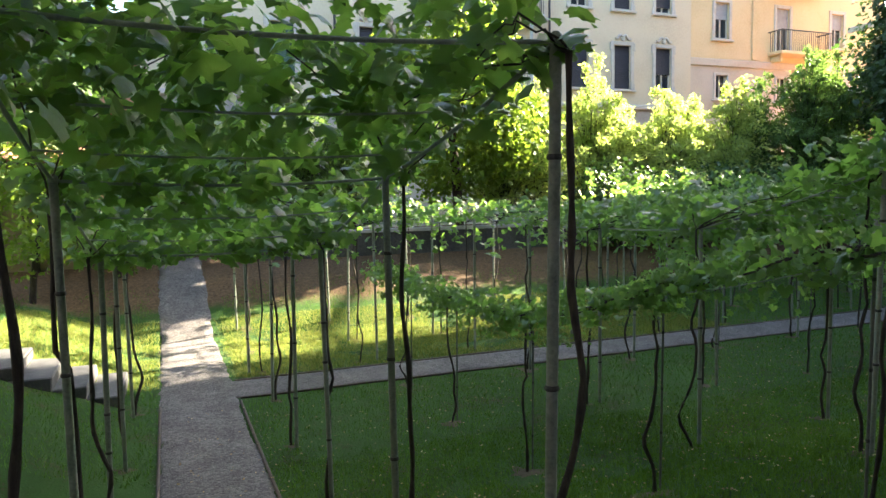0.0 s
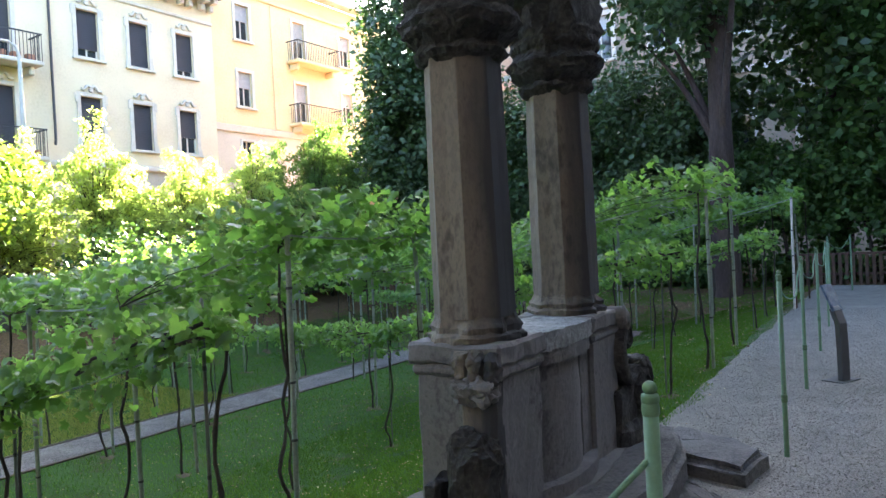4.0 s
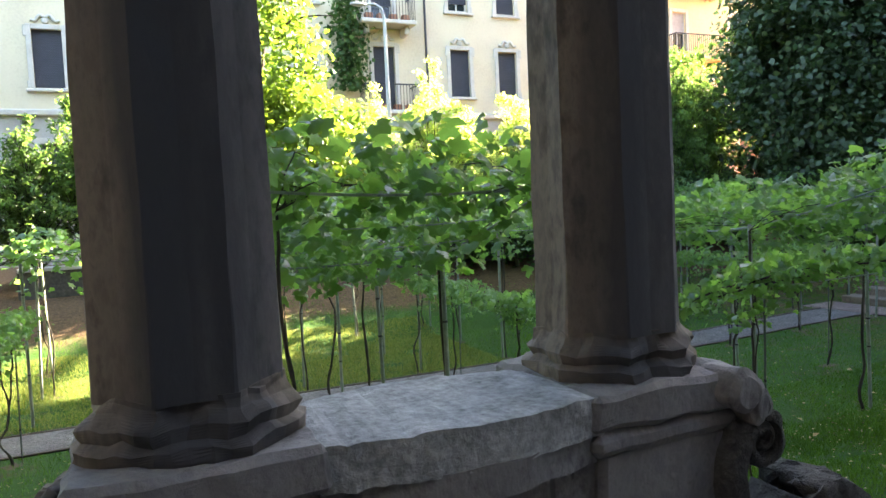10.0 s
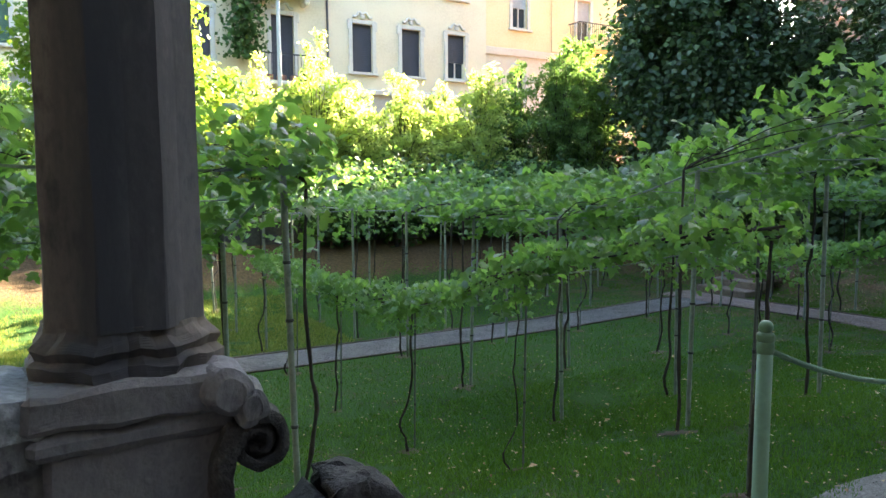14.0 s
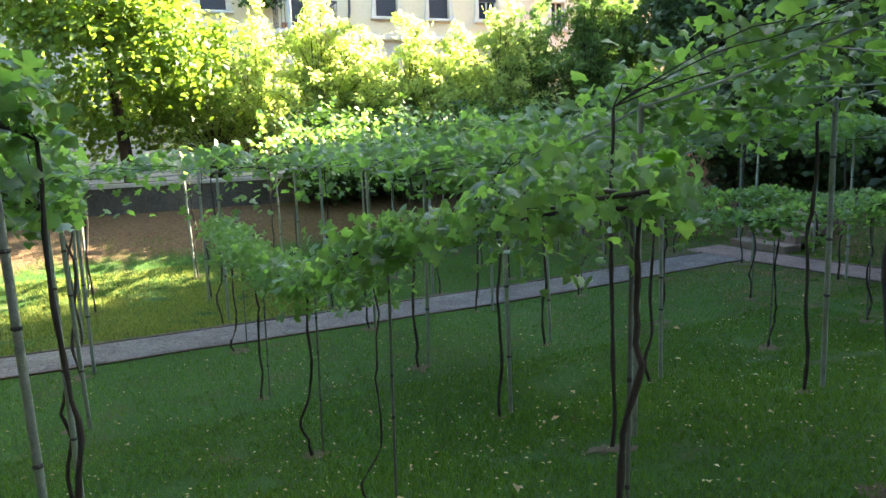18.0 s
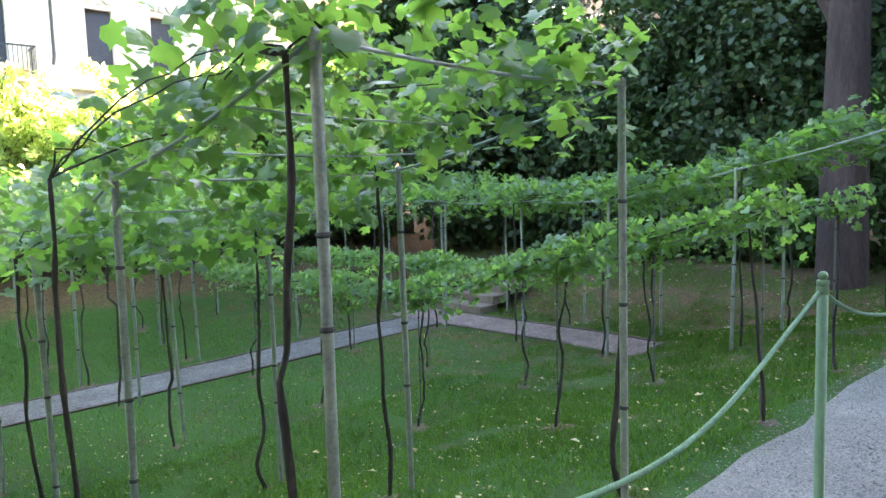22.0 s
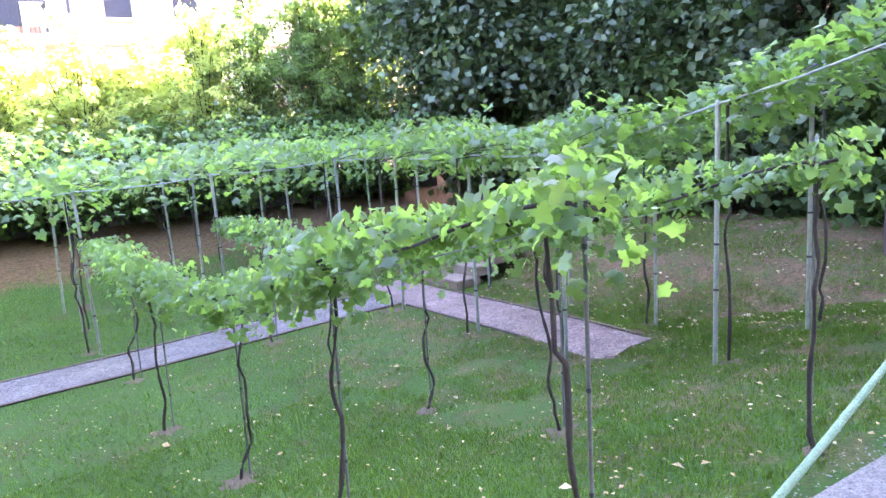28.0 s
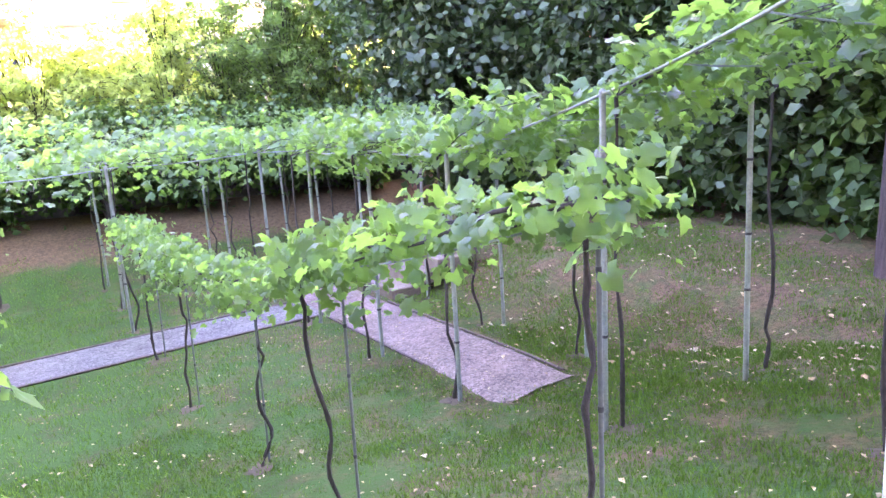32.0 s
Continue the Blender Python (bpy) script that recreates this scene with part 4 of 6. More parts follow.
# where a stem stands apart from its pole, by the pole's column and row
STEMS = {(9.73, 1.95): (9.74, 1.99), (11.46, 1.95): (11.6, 2.05), (16.46, 1.95): (16.8, 2.27), (9.73, 3.6): (9.44, 3.46), (9.73, 5.3): (9.62, 5.15), (9.73, 6.92): (9.6, 6.88), (9.73, 8.62): (9.7, 8.69),
         (11.46, 3.6): (11.28, 3.58), (11.46, 5.3): (11.27, 5.17), (11.46, 6.92): (11.16, 6.83), (11.46, 8.62): (11.24, 8.7),
         (4.7, 3.6): (4.86, 3.7), (4.7, 5.3): (4.5, 5.1), (4.7, 6.92): (4.52, 6.9), (4.7, 8.62): (4.66, 8.65),
         (6.45, 3.6): (6.58, 3.74), (6.45, 5.3): (6.42, 5.32), (6.45, 6.92): (6.31, 7.0), (6.45, 8.62): (6.33, 8.55),
         (16.46, 3.6): (16.56, 3.7), (16.46, 5.3): (16.42, 5.51), (16.46, 6.92): (16.33, 6.95), (16.46, 8.62): (16.34, 8.73),
         (17.98, 3.6): (18.1, 3.76), (17.98, 5.3): (17.9, 5.62), (17.98, 6.92): (17.8, 7.09),
         (-0.42, 6.92): (-0.43, 6.95), (1.14, 6.92): (1.1, 6.97), (1.14, 8.62): (1.19, 8.64)}
POLE_AT = {(9.73, 1.95): (9.79, 1.92), (11.46, 1.95): (11.53, 2.0), (11.46, 3.6): (11.44, 3.55), (16.46, 1.95): (15.9, 1.82), (9.73, 5.3): (9.76, 5.22), (11.46, 5.3): (11.4, 5.2), (11.46, 6.92): (11.3, 6.93), (16.46, 3.6): (16.48, 3.77),
           (16.46, 5.3): (16.45, 5.45), (17.98, 3.6): (17.8, 3.72), (17.98, 5.3): (17.93, 5.52), (4.7, 3.6): (4.73, 3.52), (4.7, 5.3): (4.68, 5.23)}


def pole_at(x, y):
    return POLE_AT.get((x, y), (x, y))


def stem_at(x, y):
    px, py = pole_at(x, y)
    return STEMS.get((x, y), (px + rng.normal(0.02, 0.07), py + rng.normal(0.02, 0.07)))


for x0, x1, y0, y1 in BLOCKS:
    rows = [y for y in ROWS_Y if y0 - 0.1 <= y <= y1 + 0.1]
    tops = {}
    for y in rows:
        for x in (x0, x1):
            px, py = pole_at(x, y)
            lean = (rng.normal(0, 0.03), rng.normal(0, 0.03))
            if (px, py) == (15.9, 1.82):
                pole(px, py, ROOF, lean, "whitish painted metal vine pole with a collar", 0.021, POLE_WHITE)
            else:
                pole(px, py, ROOF, lean)
            tops[x, y] = (px + lean[0], py + lean[1], gz(px, py) + ROOF)
        wire(tops[x0, y], tops[x1, y], 0.008)
    for a, b in zip(rows, rows[1:]):
        for x in (x0, x1):
            wire(tops[x, a], tops[x, b], 0.009)
        for k in (1, 2):
            ends = [tuple(u + (v - u) * k / 3 for u, v in zip(tops[x, a], tops[x, b])) for x in (x0, x1)]
            wire((*ends[0][:2], ends[0][2] - 0.02), (*ends[1][:2], ends[1][2] - 0.02), 0.005)

COLS_X = [1.15, 2.84, 4.45, 6.3, 8.03, 9.55, 11.16, 12.83, 14.58, 16.3, 17.8]
NORTH_Y = [10.1, 11.65, 13.1]
for y in NORTH_Y:
    for x in COLS_X:
        pole(x + rng.normal(0, 0.05), y + rng.normal(0, 0.05), ROOF, (rng.normal(0, 0.03), rng.normal(0, 0.03)))
    for a, b in zip(COLS_X, COLS_X[1:]):
        wire((a, y, roof_z(a, y)), (b, y, roof_z(b, y)), 0.008)
for x in COLS_X:
    wire((x, NORTH_Y[0], roof_z(x, NORTH_Y[0])), (x, NORTH_Y[-1], roof_z(x, NORTH_Y[-1])), 0.008)


# ---- vines ----
def trunk_points(height, wobble, r, lean=(0.0, 0.0), n=14):
    t = np.linspace(0, 1, n)
    ph = r.uniform(0, 6.3, 4)
    grow = np.sin(np.pi * np.clip(t * 1.1, 0, 1)) ** 0.7
    fx, fy = r.uniform(4, 8, 2)
    wobble = wobble * r.uniform(0.3, 1.3)
    kink = 0.06 * np.exp(-((t - r.uniform(0.08, 0.3)) / 0.09) ** 2) * r.normal()
    x = lean[0] * t + wobble * grow * (np.sin(t * fx + ph[0]) + 0.35 * np.sin(t * 17 + ph[1])) + kink
    knots = np.sort(np.concatenate([[0, 1], r.uniform(0.08, 0.92, 5)]))
    x = x + np.interp(t, knots, r.normal(0, 0.024, 7)) * grow
    y = np.interp(t, knots, r.normal(0, 0.024, 7)) * grow + lean[1] * t + wobble * grow * (np.sin(t * fy + ph[2]) + 0.35 * np.sin(t * 15 + ph[3]))
    return np.stack([x, y, t * height - 0.04], -1)


def vine(x, y, height, crown, count, label, r, thick=0.02, size=(0.05, 0.14), drop=0.12, up=0.35, lean=(0, 0), group=""):
    """One grape vine: sinuous trunk, canes, and a crown of lobed leaves inside the box crown = (x0, x1, y0, y1), which follows the ground at that height."""
    z = gz(x, y)
    v = thing("grape_vine", label, "vine", (x, y, z), group=group)
    tp = trunk_points(height, 0.024, r, lean, 24)
    rad = np.linspace(1.2, 0.75, len(tp)) * thick * 0.6 * r.uniform(0.78, 1.28, len(tp))
    part("trunk", tubes_mesh("trunk", [(tp, rad)], BARK, 7), BARK, v, "dark twisted vine trunk")
    spread = r.uniform(0.4, 1.0)
    ring = np.array([(spread * r.uniform(0.06, 0.2) * math.cos(a), spread * r.uniform(0.06, 0.2) * math.sin(a)) for a in np.linspace(0, 2 * math.pi, 14, endpoint=False)])
    rz = ground_z(ring[:, 0] + x, ring[:, 1] + y) - z + 0.004
    soil = np.concatenate([[(0, 0, 0.016)], np.column_stack([ring, rz])])
    part("soil_ring", mesh_from("soil_ring", soil, [(0, 1 + i, 1 + (i + 1) % 14) for i in range(14)], SOIL, True), SOIL, v, "bare brown soil round the stem")
    x0, x1, y0, y1 = crown
    runs = []
    for k in range(5):
        ex, ey = r.uniform(x0, x1), r.uniform(y0, y1)
        ez = gz(ex, ey) + height + r.uniform(-0.06, 0.12) - z
        a, b = tp[-1], np.array((ex - x, ey - y, ez))
        t = np.linspace(0, 1, 9)[:, None]
        p = a * (1 - t) + b * t
        p[:, 2] += 0.08 * np.sin(t[:, 0] * math.pi)
        p += r.normal(0, 0.018, p.shape) * np.sin(t * math.pi)
        runs.append((p, np.linspace(0.005, 0.0025, 9)))
    for run in runs:
        part("cane", tubes_mesh("cane", [run], BARK, 5), BARK, v)
    ex, ey = r.uniform(x0, x1, count), r.uniform(y0, y1, count)
    # leaves gather along the canes, with gaps between
    keep = np.array([noise.noise((a * 1.7, b * 1.7, height)) for a, b in zip(ex, ey)]) > -0.22
    ex, ey = ex[keep], ey[keep]
    n = len(ex)
    hump = np.array([noise.noise((a * 1.1, b * 1.1, 4.0)) for a, b in zip(ex, ey)])
    ez = ground_z(ex, ey) + height + np.where(r.random(n) < 0.72, r.uniform(-0.02, up, n) * (0.75 + 0.9 * hump), -drop * r.random(n) ** 2 * 2)
    nor = np.stack([r.normal(0, 0.75, n), r.normal(0, 0.75, n) - 0.25, np.full(n, 0.9)], -1)
    me = vine_leaves("foliage", np.stack([ex - x, ey - y, ez - z], -1), nor, size[0] + (size[1] - size[0]) * r.random(n) ** 1.5, VINE, r)
    part("foliage", me, VINE, v, "lobed green grape leaves")
    return v


r = np.random.default_rng(21)
ROOF_LABEL = "grape vine trained over a high pergola, leafy roof"
for x0, x1, y0, y1 in BLOCKS:
    rows = [y for y in ROWS_Y if y0 - 0.1 <= y <= y1 + 0.1]
    for a, b in zip(rows, rows[1:]):
        for k in range(2):
            xa, xb = x0 - 0.15 + k * (x1 - x0 + 0.3) / 2, x0 - 0.15 + (k + 1) * (x1 - x0 + 0.3) / 2
            tx, ty = stem_at(x1 if k else x0, b)
            vine(tx, ty, ROOF, (xa, xb, a - 0.12, b + 0.12), 760, ROOF_LABEL, r, 0.022, up=0.42, drop=0.05 if x0 < 1 else 0.13, group="pergola vines")
for x0, x1, y0, y1 in BLOCKS:
    if y0 < 3:
        for k, x in enumerate((x0, x1)):
            tx, ty = stem_at(x, 1.95)
            vine(tx, ty, ROOF, (x - 0.1, x + 0.5, 1.85, 2.9) if k == 0 else (x - 0.5, x + 0.1, 1.85, 2.9), 150, ROOF_LABEL, r, 0.022, up=0.3, drop=0.13, group="pergola vines")
for k, x in enumerate((4.7, 6.45)):
    tx, ty = stem_at(x, 3.6)
    vine(tx, ty, ROOF, (x - 0.25 - 0.6 * k, x + 0.85 - 0.6 * k, 3.3, 3.9), 230, ROOF_LABEL, r, 0.02, up=0.3, drop=0.26, group="pergola vines")
for y in NORTH_Y:
    for i, x in enumerate(COLS_X):
        x1 = COLS_X[i + 1] if i + 1 < len(COLS_X) else x + 1.7
        if x < 9:
            vine(x + r.normal(0, 0.08), y + r.normal(0, 0.08), ROOF, (x - 0.1, x1 + 0.1, y - 0.25, y + 0.35), 48 if y > 13 else 170, "grape vine on the open side of the long pergola", r, 0.018, (0.09, 0.16), up=0.3, drop=0.12 if y > 13 else 0.3, group="pergola vines behind the path")
            continue
        vine(x + r.normal(0, 0.08), y + r.normal(0, 0.08), ROOF, (x - 0.1, x1 + 0.1, y - 0.1, y + 1.7), 480, "grape vine on the long pergola behind the path", r, 0.018, (0.06, 0.155), up=0.38, drop=0.25, group="pergola vines behind the path")

LOW = 1.38
GARLANDS = [[(3.08, 2.32), (3.0, 3.76), (2.87, 5.33), (2.82, 6.95), (2.87, 8.63)], [(8.3, 2.0), (8.02, 3.6), (8.05, 5.32), (7.94, 6.86), (8.02, 8.61)],
            [(13.22, 2.03), (13.02, 3.6), (13.05, 5.38), (12.85, 6.82), (12.95, 8.65)], [(14.86, 2.13), (14.7, 3.71), (14.73, 5.43), (14.57, 6.96), (14.58, 8.68)]]


def garland_vine(x, y, x1, y1, count, r, thick=0.0145):
    """A low vine whose canes and leaves run along the wire to the next one."""
    z = gz(x, y)
    v = thing("grape_vine", "low grape vine trained along a wire as a leafy garland", "vine", (x, y, z), group="low garland vines")
    tp = trunk_points(LOW, 0.024, r, (r.normal(0, 0.07), r.normal(0, 0.07)), 24)
    part("trunk", tubes_mesh("trunk", [(tp, np.linspace(1.1, 0.7, len(tp)) * thick * r.uniform(0.75, 1.3, len(tp)))], BARK, 7), BARK, v, "dark twisted vine trunk")
    spread = r.uniform(0.4, 1.1)
    ring = np.array([(spread * r.uniform(0.07, 0.22) * math.cos(a), spread * r.uniform(0.07, 0.22) * math.sin(a)) for a in np.linspace(0, 2 * math.pi, 14, endpoint=False)])
    soil = np.concatenate([[(0, 0, 0.016)], np.column_stack([ring, ground_z(ring[:, 0] + x, ring[:, 1] + y) - z + 0.004])])
    part("soil_ring", mesh_from("soil_ring", soil, [(0, 1 + i, 1 + (i + 1) % 14) for i in range(14)], SOIL, True), SOIL, v, "bare brown soil round the stem")
    d = math.hypot(x1 - x, y1 - y)
    nx, ny = -(y1 - y) / d, (x1 - x) / d
    for k in range(3):
        t = np.linspace(0, 1, 10)
        cx, cy = x + (x1 - x) * (-0.1 + 1.15 * t), y + (y1 - y) * (-0.1 + 1.15 * t)
        off = r.normal(0, 0.03, 10) + 0.06 * np.sin(t * 5 + k)
        p = np.stack([cx + nx * off - x, cy + ny * off - y, ground_z(cx, cy) + LOW - z + 0.03 * np.sin(t * 9 + 2 * k)], -1)
        part("cane", tubes_mesh("cane", [(p, np.linspace(0.009, 0.004, 10))], BARK, 5), BARK, v)
    t = r.uniform(-0.14, 1.08, count)
    cl = 0.62 + 0.38 * np.sin(t * 7 + r.uniform(0, 6))
    w = r.normal(0, 0.06 + 0.07 * cl)
    cx, cy = x + (x1 - x) * t + nx * w, y + (y1 - y) * t + ny * w
    cz = ground_z(cx, cy) + LOW + np.where(r.random(count) < 0.66, r.uniform(-0.05, 0.14, count) * (0.4 + 0.9 * cl), -0.30 * r.random(count) ** 1.8 * cl)
    nor = np.stack([nx * w * 3 + r.normal(0, 0.75, count), ny * w * 3 + r.normal(0, 0.75, count) - 0.3, np.full(count, 0.6)], -1)
    part("foliage", vine_leaves("foliage", np.stack([cx - x, cy - y, cz - z], -1), nor, 0.030 + 0.060 * r.random(count) ** 2.0, VINE, r), VINE, v, "lobed green grape leaves")
    return v


for line in GARLANDS:
    for i, (x, y) in enumerate(line):
        x1, y1 = line[i + 1] if i + 1 < len(line) else (x, y + 1.3)
        garland_vine(x, y, x1, y1, 950, r, 0.006 if (x, y) == (8.02, 3.6) else 0.012)
        if i + 1 < len(line):
            wire((x, y, gz(x, y) + LOW - 0.03), (x1, y1, gz(x1, y1) + LOW - 0.03), 0.004)
        pole(x + 0.09, y + 0.06, LOW + (0.12 if i == 0 else 0.04), (0.02, 0), "thin dull grey stake beside a vine", 0.008)



# ---- trees and shrubs ----
def crown_places(blobs, count, r, clump=0.35, per=26):
    """Places for leaves: clumps on and inside each blob's shell, so that the outline is uneven with gaps."""
    vol = np.array([b[3] * b[4] * b[5] for b in blobs]) ** (2 / 3)
    share = vol / vol.sum()
    P, N = [], []
    for (cx, cy, cz, rx, ry, rz), s in zip(blobs, share):
        n_cl = max(4, int(count * s / per))
        d = r.normal(size=(n_cl, 3))
        d /= np.linalg.norm(d, axis=1, keepdims=True)
        rad = r.uniform(0.55, 1.06, n_cl) ** 0.7
        c = np.array((cx, cy, cz)) + d * rad[:, None] * np.array((rx, ry, rz))
        off = r.normal(0, clump, (n_cl, per, 3)) * np.array((1, 1, 0.7))
        P.append((c[:, None] + off).reshape(-1, 3))
        N.append((np.repeat(d, per, 0) * 0.5 + r.normal(0, 0.6, (n_cl * per, 3)) + np.array((0, 0, 0.5))))
    return np.concatenate(P), np.concatenate(N)


def tree(name, label, base, blobs, count, size, mat, seed, trunk_r=0.18, slim=0.4, clump=0.35, bark=None, category="tree", limbs=10, low=None, group="", gaps=None):
    r = np.random.default_rng(seed)
    t = thing(name, label, category, base, group=group)
    local = [(b[0] - base[0], b[1] - base[1], b[2] - base[2], *b[3:]) for b in blobs]
    top = max(b[2] + b[5] * 0.5 for b in local)
    main = max(local, key=lambda b: b[3] * b[5])
    n = 12
    s = np.linspace(0, 1, n)
    tx = main[0] * s ** 1.5 + 0.1 * np.sin(s * 5 + seed)
    ty = main[1] * s ** 1.5 + 0.1 * np.cos(s * 4 + seed) - 0.1
    pts = np.stack([tx, ty, s * top - 0.1 * (1 - s)], -1)
    runs = [(pts, trunk_r * (1.15 - 0.95 * s) + 0.01)]
    part("trunk", tubes_mesh("trunk", runs, bark or TRUNK, 9), bark or TRUNK, t)
    runs = []
    for k in range(limbs):
        b = local[k % len(local)]
        a = pts[min(n - 2, 3 + int(r.integers(0, n - 5)))]
        d = r.normal(size=3)
        e = np.array(b[:3]) + d / np.linalg.norm(d) * np.array(b[3:]) * 0.8
        if e[2] < a[2]:
            e[2] = a[2] + abs(e[2] - a[2]) * 0.3
        q = np.linspace(0, 1, 7)[:, None]
        p = a * (1 - q) + e * q
        p[:, 2] += 0.3 * np.sin(q[:, 0] * math.pi)
        runs.append((p, np.linspace(trunk_r * 0.4, 0.012, 7)))
    for run in runs:
        part("limb", tubes_mesh("limb", [run], bark or TRUNK, 6), bark or TRUNK, t)
    P, N = crown_places(local, count, r, clump)
    if gaps is not None:
        # holes in the crown where no twigs grow
        ok = np.array([noise.noise((p[0] * 0.8 + seed * 3, p[1] * 0.8, p[2] * 0.8)) < gaps for p in P])
        P, N = P[ok], N[ok]
    if low is not None:
        ok = P[:, 2] > low
        P, N = P[ok], N[ok]
    part("crown", small_leaves("crown", P, N, r.uniform(size[0], size[1], len(P)), mat, r, slim), mat, t)
    return t


# dark evergreens that close the east side and shade the lawn
tree("evergreen_tree", "dark glossy evergreen tree, dense to the ground", (22.0, 13.9, -0.1), [(22.0, 13.9, 4.2, 2.3, 2.1, 4.0), (22.1, 13.9, 8.4, 2.4, 2.1, 4.0), (22.3, 13.7, 13.0, 2.3, 2.0, 3.6), (21.9, 12.9, 2.8, 1.7, 1.8, 2.6), (22.0, 15.3, 5.0, 1.6, 1.5, 2.8)], 90000, (0.10, 0.24), LAUREL, 1, 0.25, group="dark evergreens", gaps=0.24)
tree("evergreen_tree", "broad dark evergreen tree beside the vineyard", (24.2, 11.6, -0.1), [(24.0, 11.6, 3.0, 2.6, 2.6, 2.8), (24.4, 11.0, 5.0, 2.6, 2.6, 1.9), (23.4, 10.0, 2.6, 1.8, 2.0, 2.4)], 48000, (0.09, 0.21), LAUREL, 2, 0.28, group="dark evergreens", gaps=0.20)
tree("evergreen_tree", "dark evergreen tree with drooping glossy leaves", (24.8, 7.4, -0.1), [(24.6, 7.4, 3.2, 2.8, 2.8, 3.0), (25.0, 7.0, 5.4, 2.9, 2.8, 1.9), (23.8, 5.8, 2.9, 1.9, 2.1, 2.6)], 48000, (0.09, 0.21), LAUREL, 3, 0.3, group="dark evergreens", gaps=0.22)
tree("evergreen_tree", "dark evergreen tree at the end of the terrace", (25.5, 1.8, 0.0), [(25.5, 2.2, 6.0, 2.8, 2.8, 5.0), (25.5, 1.4, 11.5, 3.2, 3.0, 4.6)], 10000, (0.18, 0.36), LAUREL, 4, 0.3, group="dark evergreens")
tree("evergreen_tree", "dark evergreen tree over the gravel terrace", (24.5, -4.2, 0.0), [(24.0, -3.6, 4.5, 3.2, 3.2, 4.0), (24.5, -4.2, 9.5, 3.4, 3.4, 4.6)], 9000, (0.18, 0.34), DARKTREE, 5, 0.3, group="dark evergreens")
tree("evergreen_tree", "dark evergreen tree behind the fence", (24.3, 0.2, 0.0), [(24.0, 0.2, 4.6, 1.8, 2.2, 3.4), (24.2, 0.4, 8.6, 2.2, 2.4, 3.0)], 15000, (0.16, 0.30), DARKTREE, 14, 0.25, group="dark evergreens")
tree("conifer_tree", "large tree with a thick red-brown trunk", (20.95, 4.05, -0.25), [(21.3, 4.4, 9.5, 3.2, 3.2, 2.6), (21.8, 5.0, 13.0, 2.6, 2.6, 2.4), (20.6, 5.0, 7.0, 1.0, 1.2, 0.8)], 11000, (0.16, 0.28), LAUREL, 6, 0.34)
tree("young_tree", "slender tree leaning over the gravel", (19.5, -2.6, 0.0), [(19.3, -2.2, 3.6, 1.3, 1.4, 1.8), (19.4, -2.4, 5.6, 1.5, 1.5, 1.6)], 5000, (0.12, 0.2), DARKTREE, 7, 0.1)


def shrub(label, blobs, count, size, mat, seed, slim=0.4, clump=0.22, name="shrub", group="", category="shrub"):
    b = blobs[0]
    return tree(name, label, (b[0], b[1], gz(b[0], b[1])), blobs, count, size, mat, seed, 0.05, slim, clump, BARK, category, 5, -0.02, group)


for k, y in enumerate((4.9, 6.6, 8.3, 10.2, 12.0, 13.8)):
    shrub("dense dark green laurel hedge shrub on bare soil", [(22.5 + 0.2 * math.sin(k * 2.1), y, 0.75, 0.9, 1.1, 0.95), (22.9, y + 0.4, 1.9, 1.0, 1.1, 0.9)], 3600, (0.13, 0.24), LAUREL if k % 2 else DARKTREE, 30 + k, group="laurel hedge")
for k, (x, y) in enumerate(((22.3, 2.9), (22.6, 0.9), (22.7, -1.1), (22.6, -3.2))):
    shrub("dark shrub behind the fence at the end of the gravel", [(x, y, 1.0, 0.8, 1.1, 1.2), (x + 0.4, y + 0.3, 2.6, 0.9, 1.1, 1.1)], 3200, (0.12, 0.22), DARKTREE, 90 + k, group="shrubs behind the fence")
# sunlit shrubs and bamboo before the facade
def plume_shrub(x, y, h, width, stems, seed, mat=None):
    """Many arching stems, each a feathery plume of slim leaves; the outline is ragged."""
    r = np.random.default_rng(seed)
    base = (x, y, gz(x, y))
    t = thing("plume_shrub", "feathery sunlit yellow-green shrub before the facade", "shrub", base, group="sunlit shrubs")
    runs, P, N = [], [], []
    for k in range(stems):
        a, reach = r.uniform(0, 2 * math.pi), width * r.uniform(0.1, 1.15)
        top = h * r.uniform(0.3, 1.15) ** 0.8 * (1 - 0.45 * reach / width)
        q = np.linspace(0, 1, 10)
        p = np.stack([math.cos(a) * reach * q ** 1.5, math.sin(a) * reach * 0.8 * q ** 1.5, top * np.sin(q * 1.95)], -1)
        p[:, :2] += r.normal(0, 0.03, (10, 2))
        runs.append((p, np.linspace(0.016, 0.004, 10)))
        m = int(92 * top / 3)
        u = r.uniform(0.22, 1.0, m) ** 0.8
        c = np.stack([np.interp(u, q, p[:, i]) for i in range(3)], -1)
        c += r.normal(0, 1, (m, 3)) * np.array((0.17, 0.17, 0.12)) * (1.25 - 0.95 * u)[:, None]
        P.append(c)
        N.append(r.normal(0, 0.6, (m, 3)) + np.array((0.3, 0.1, 0.5)))
    for run in runs:
        part("cane", tubes_mesh("cane", [run], BARK, 3), BARK, t)
    P, N = np.concatenate(P), np.concatenate(N)
    part("crown", small_leaves("crown", P, N, r.uniform(0.08, 0.17, len(P)), mat or SUNLIT_BUSH, r, 0.2), mat or SUNLIT_BUSH, t)
    return t


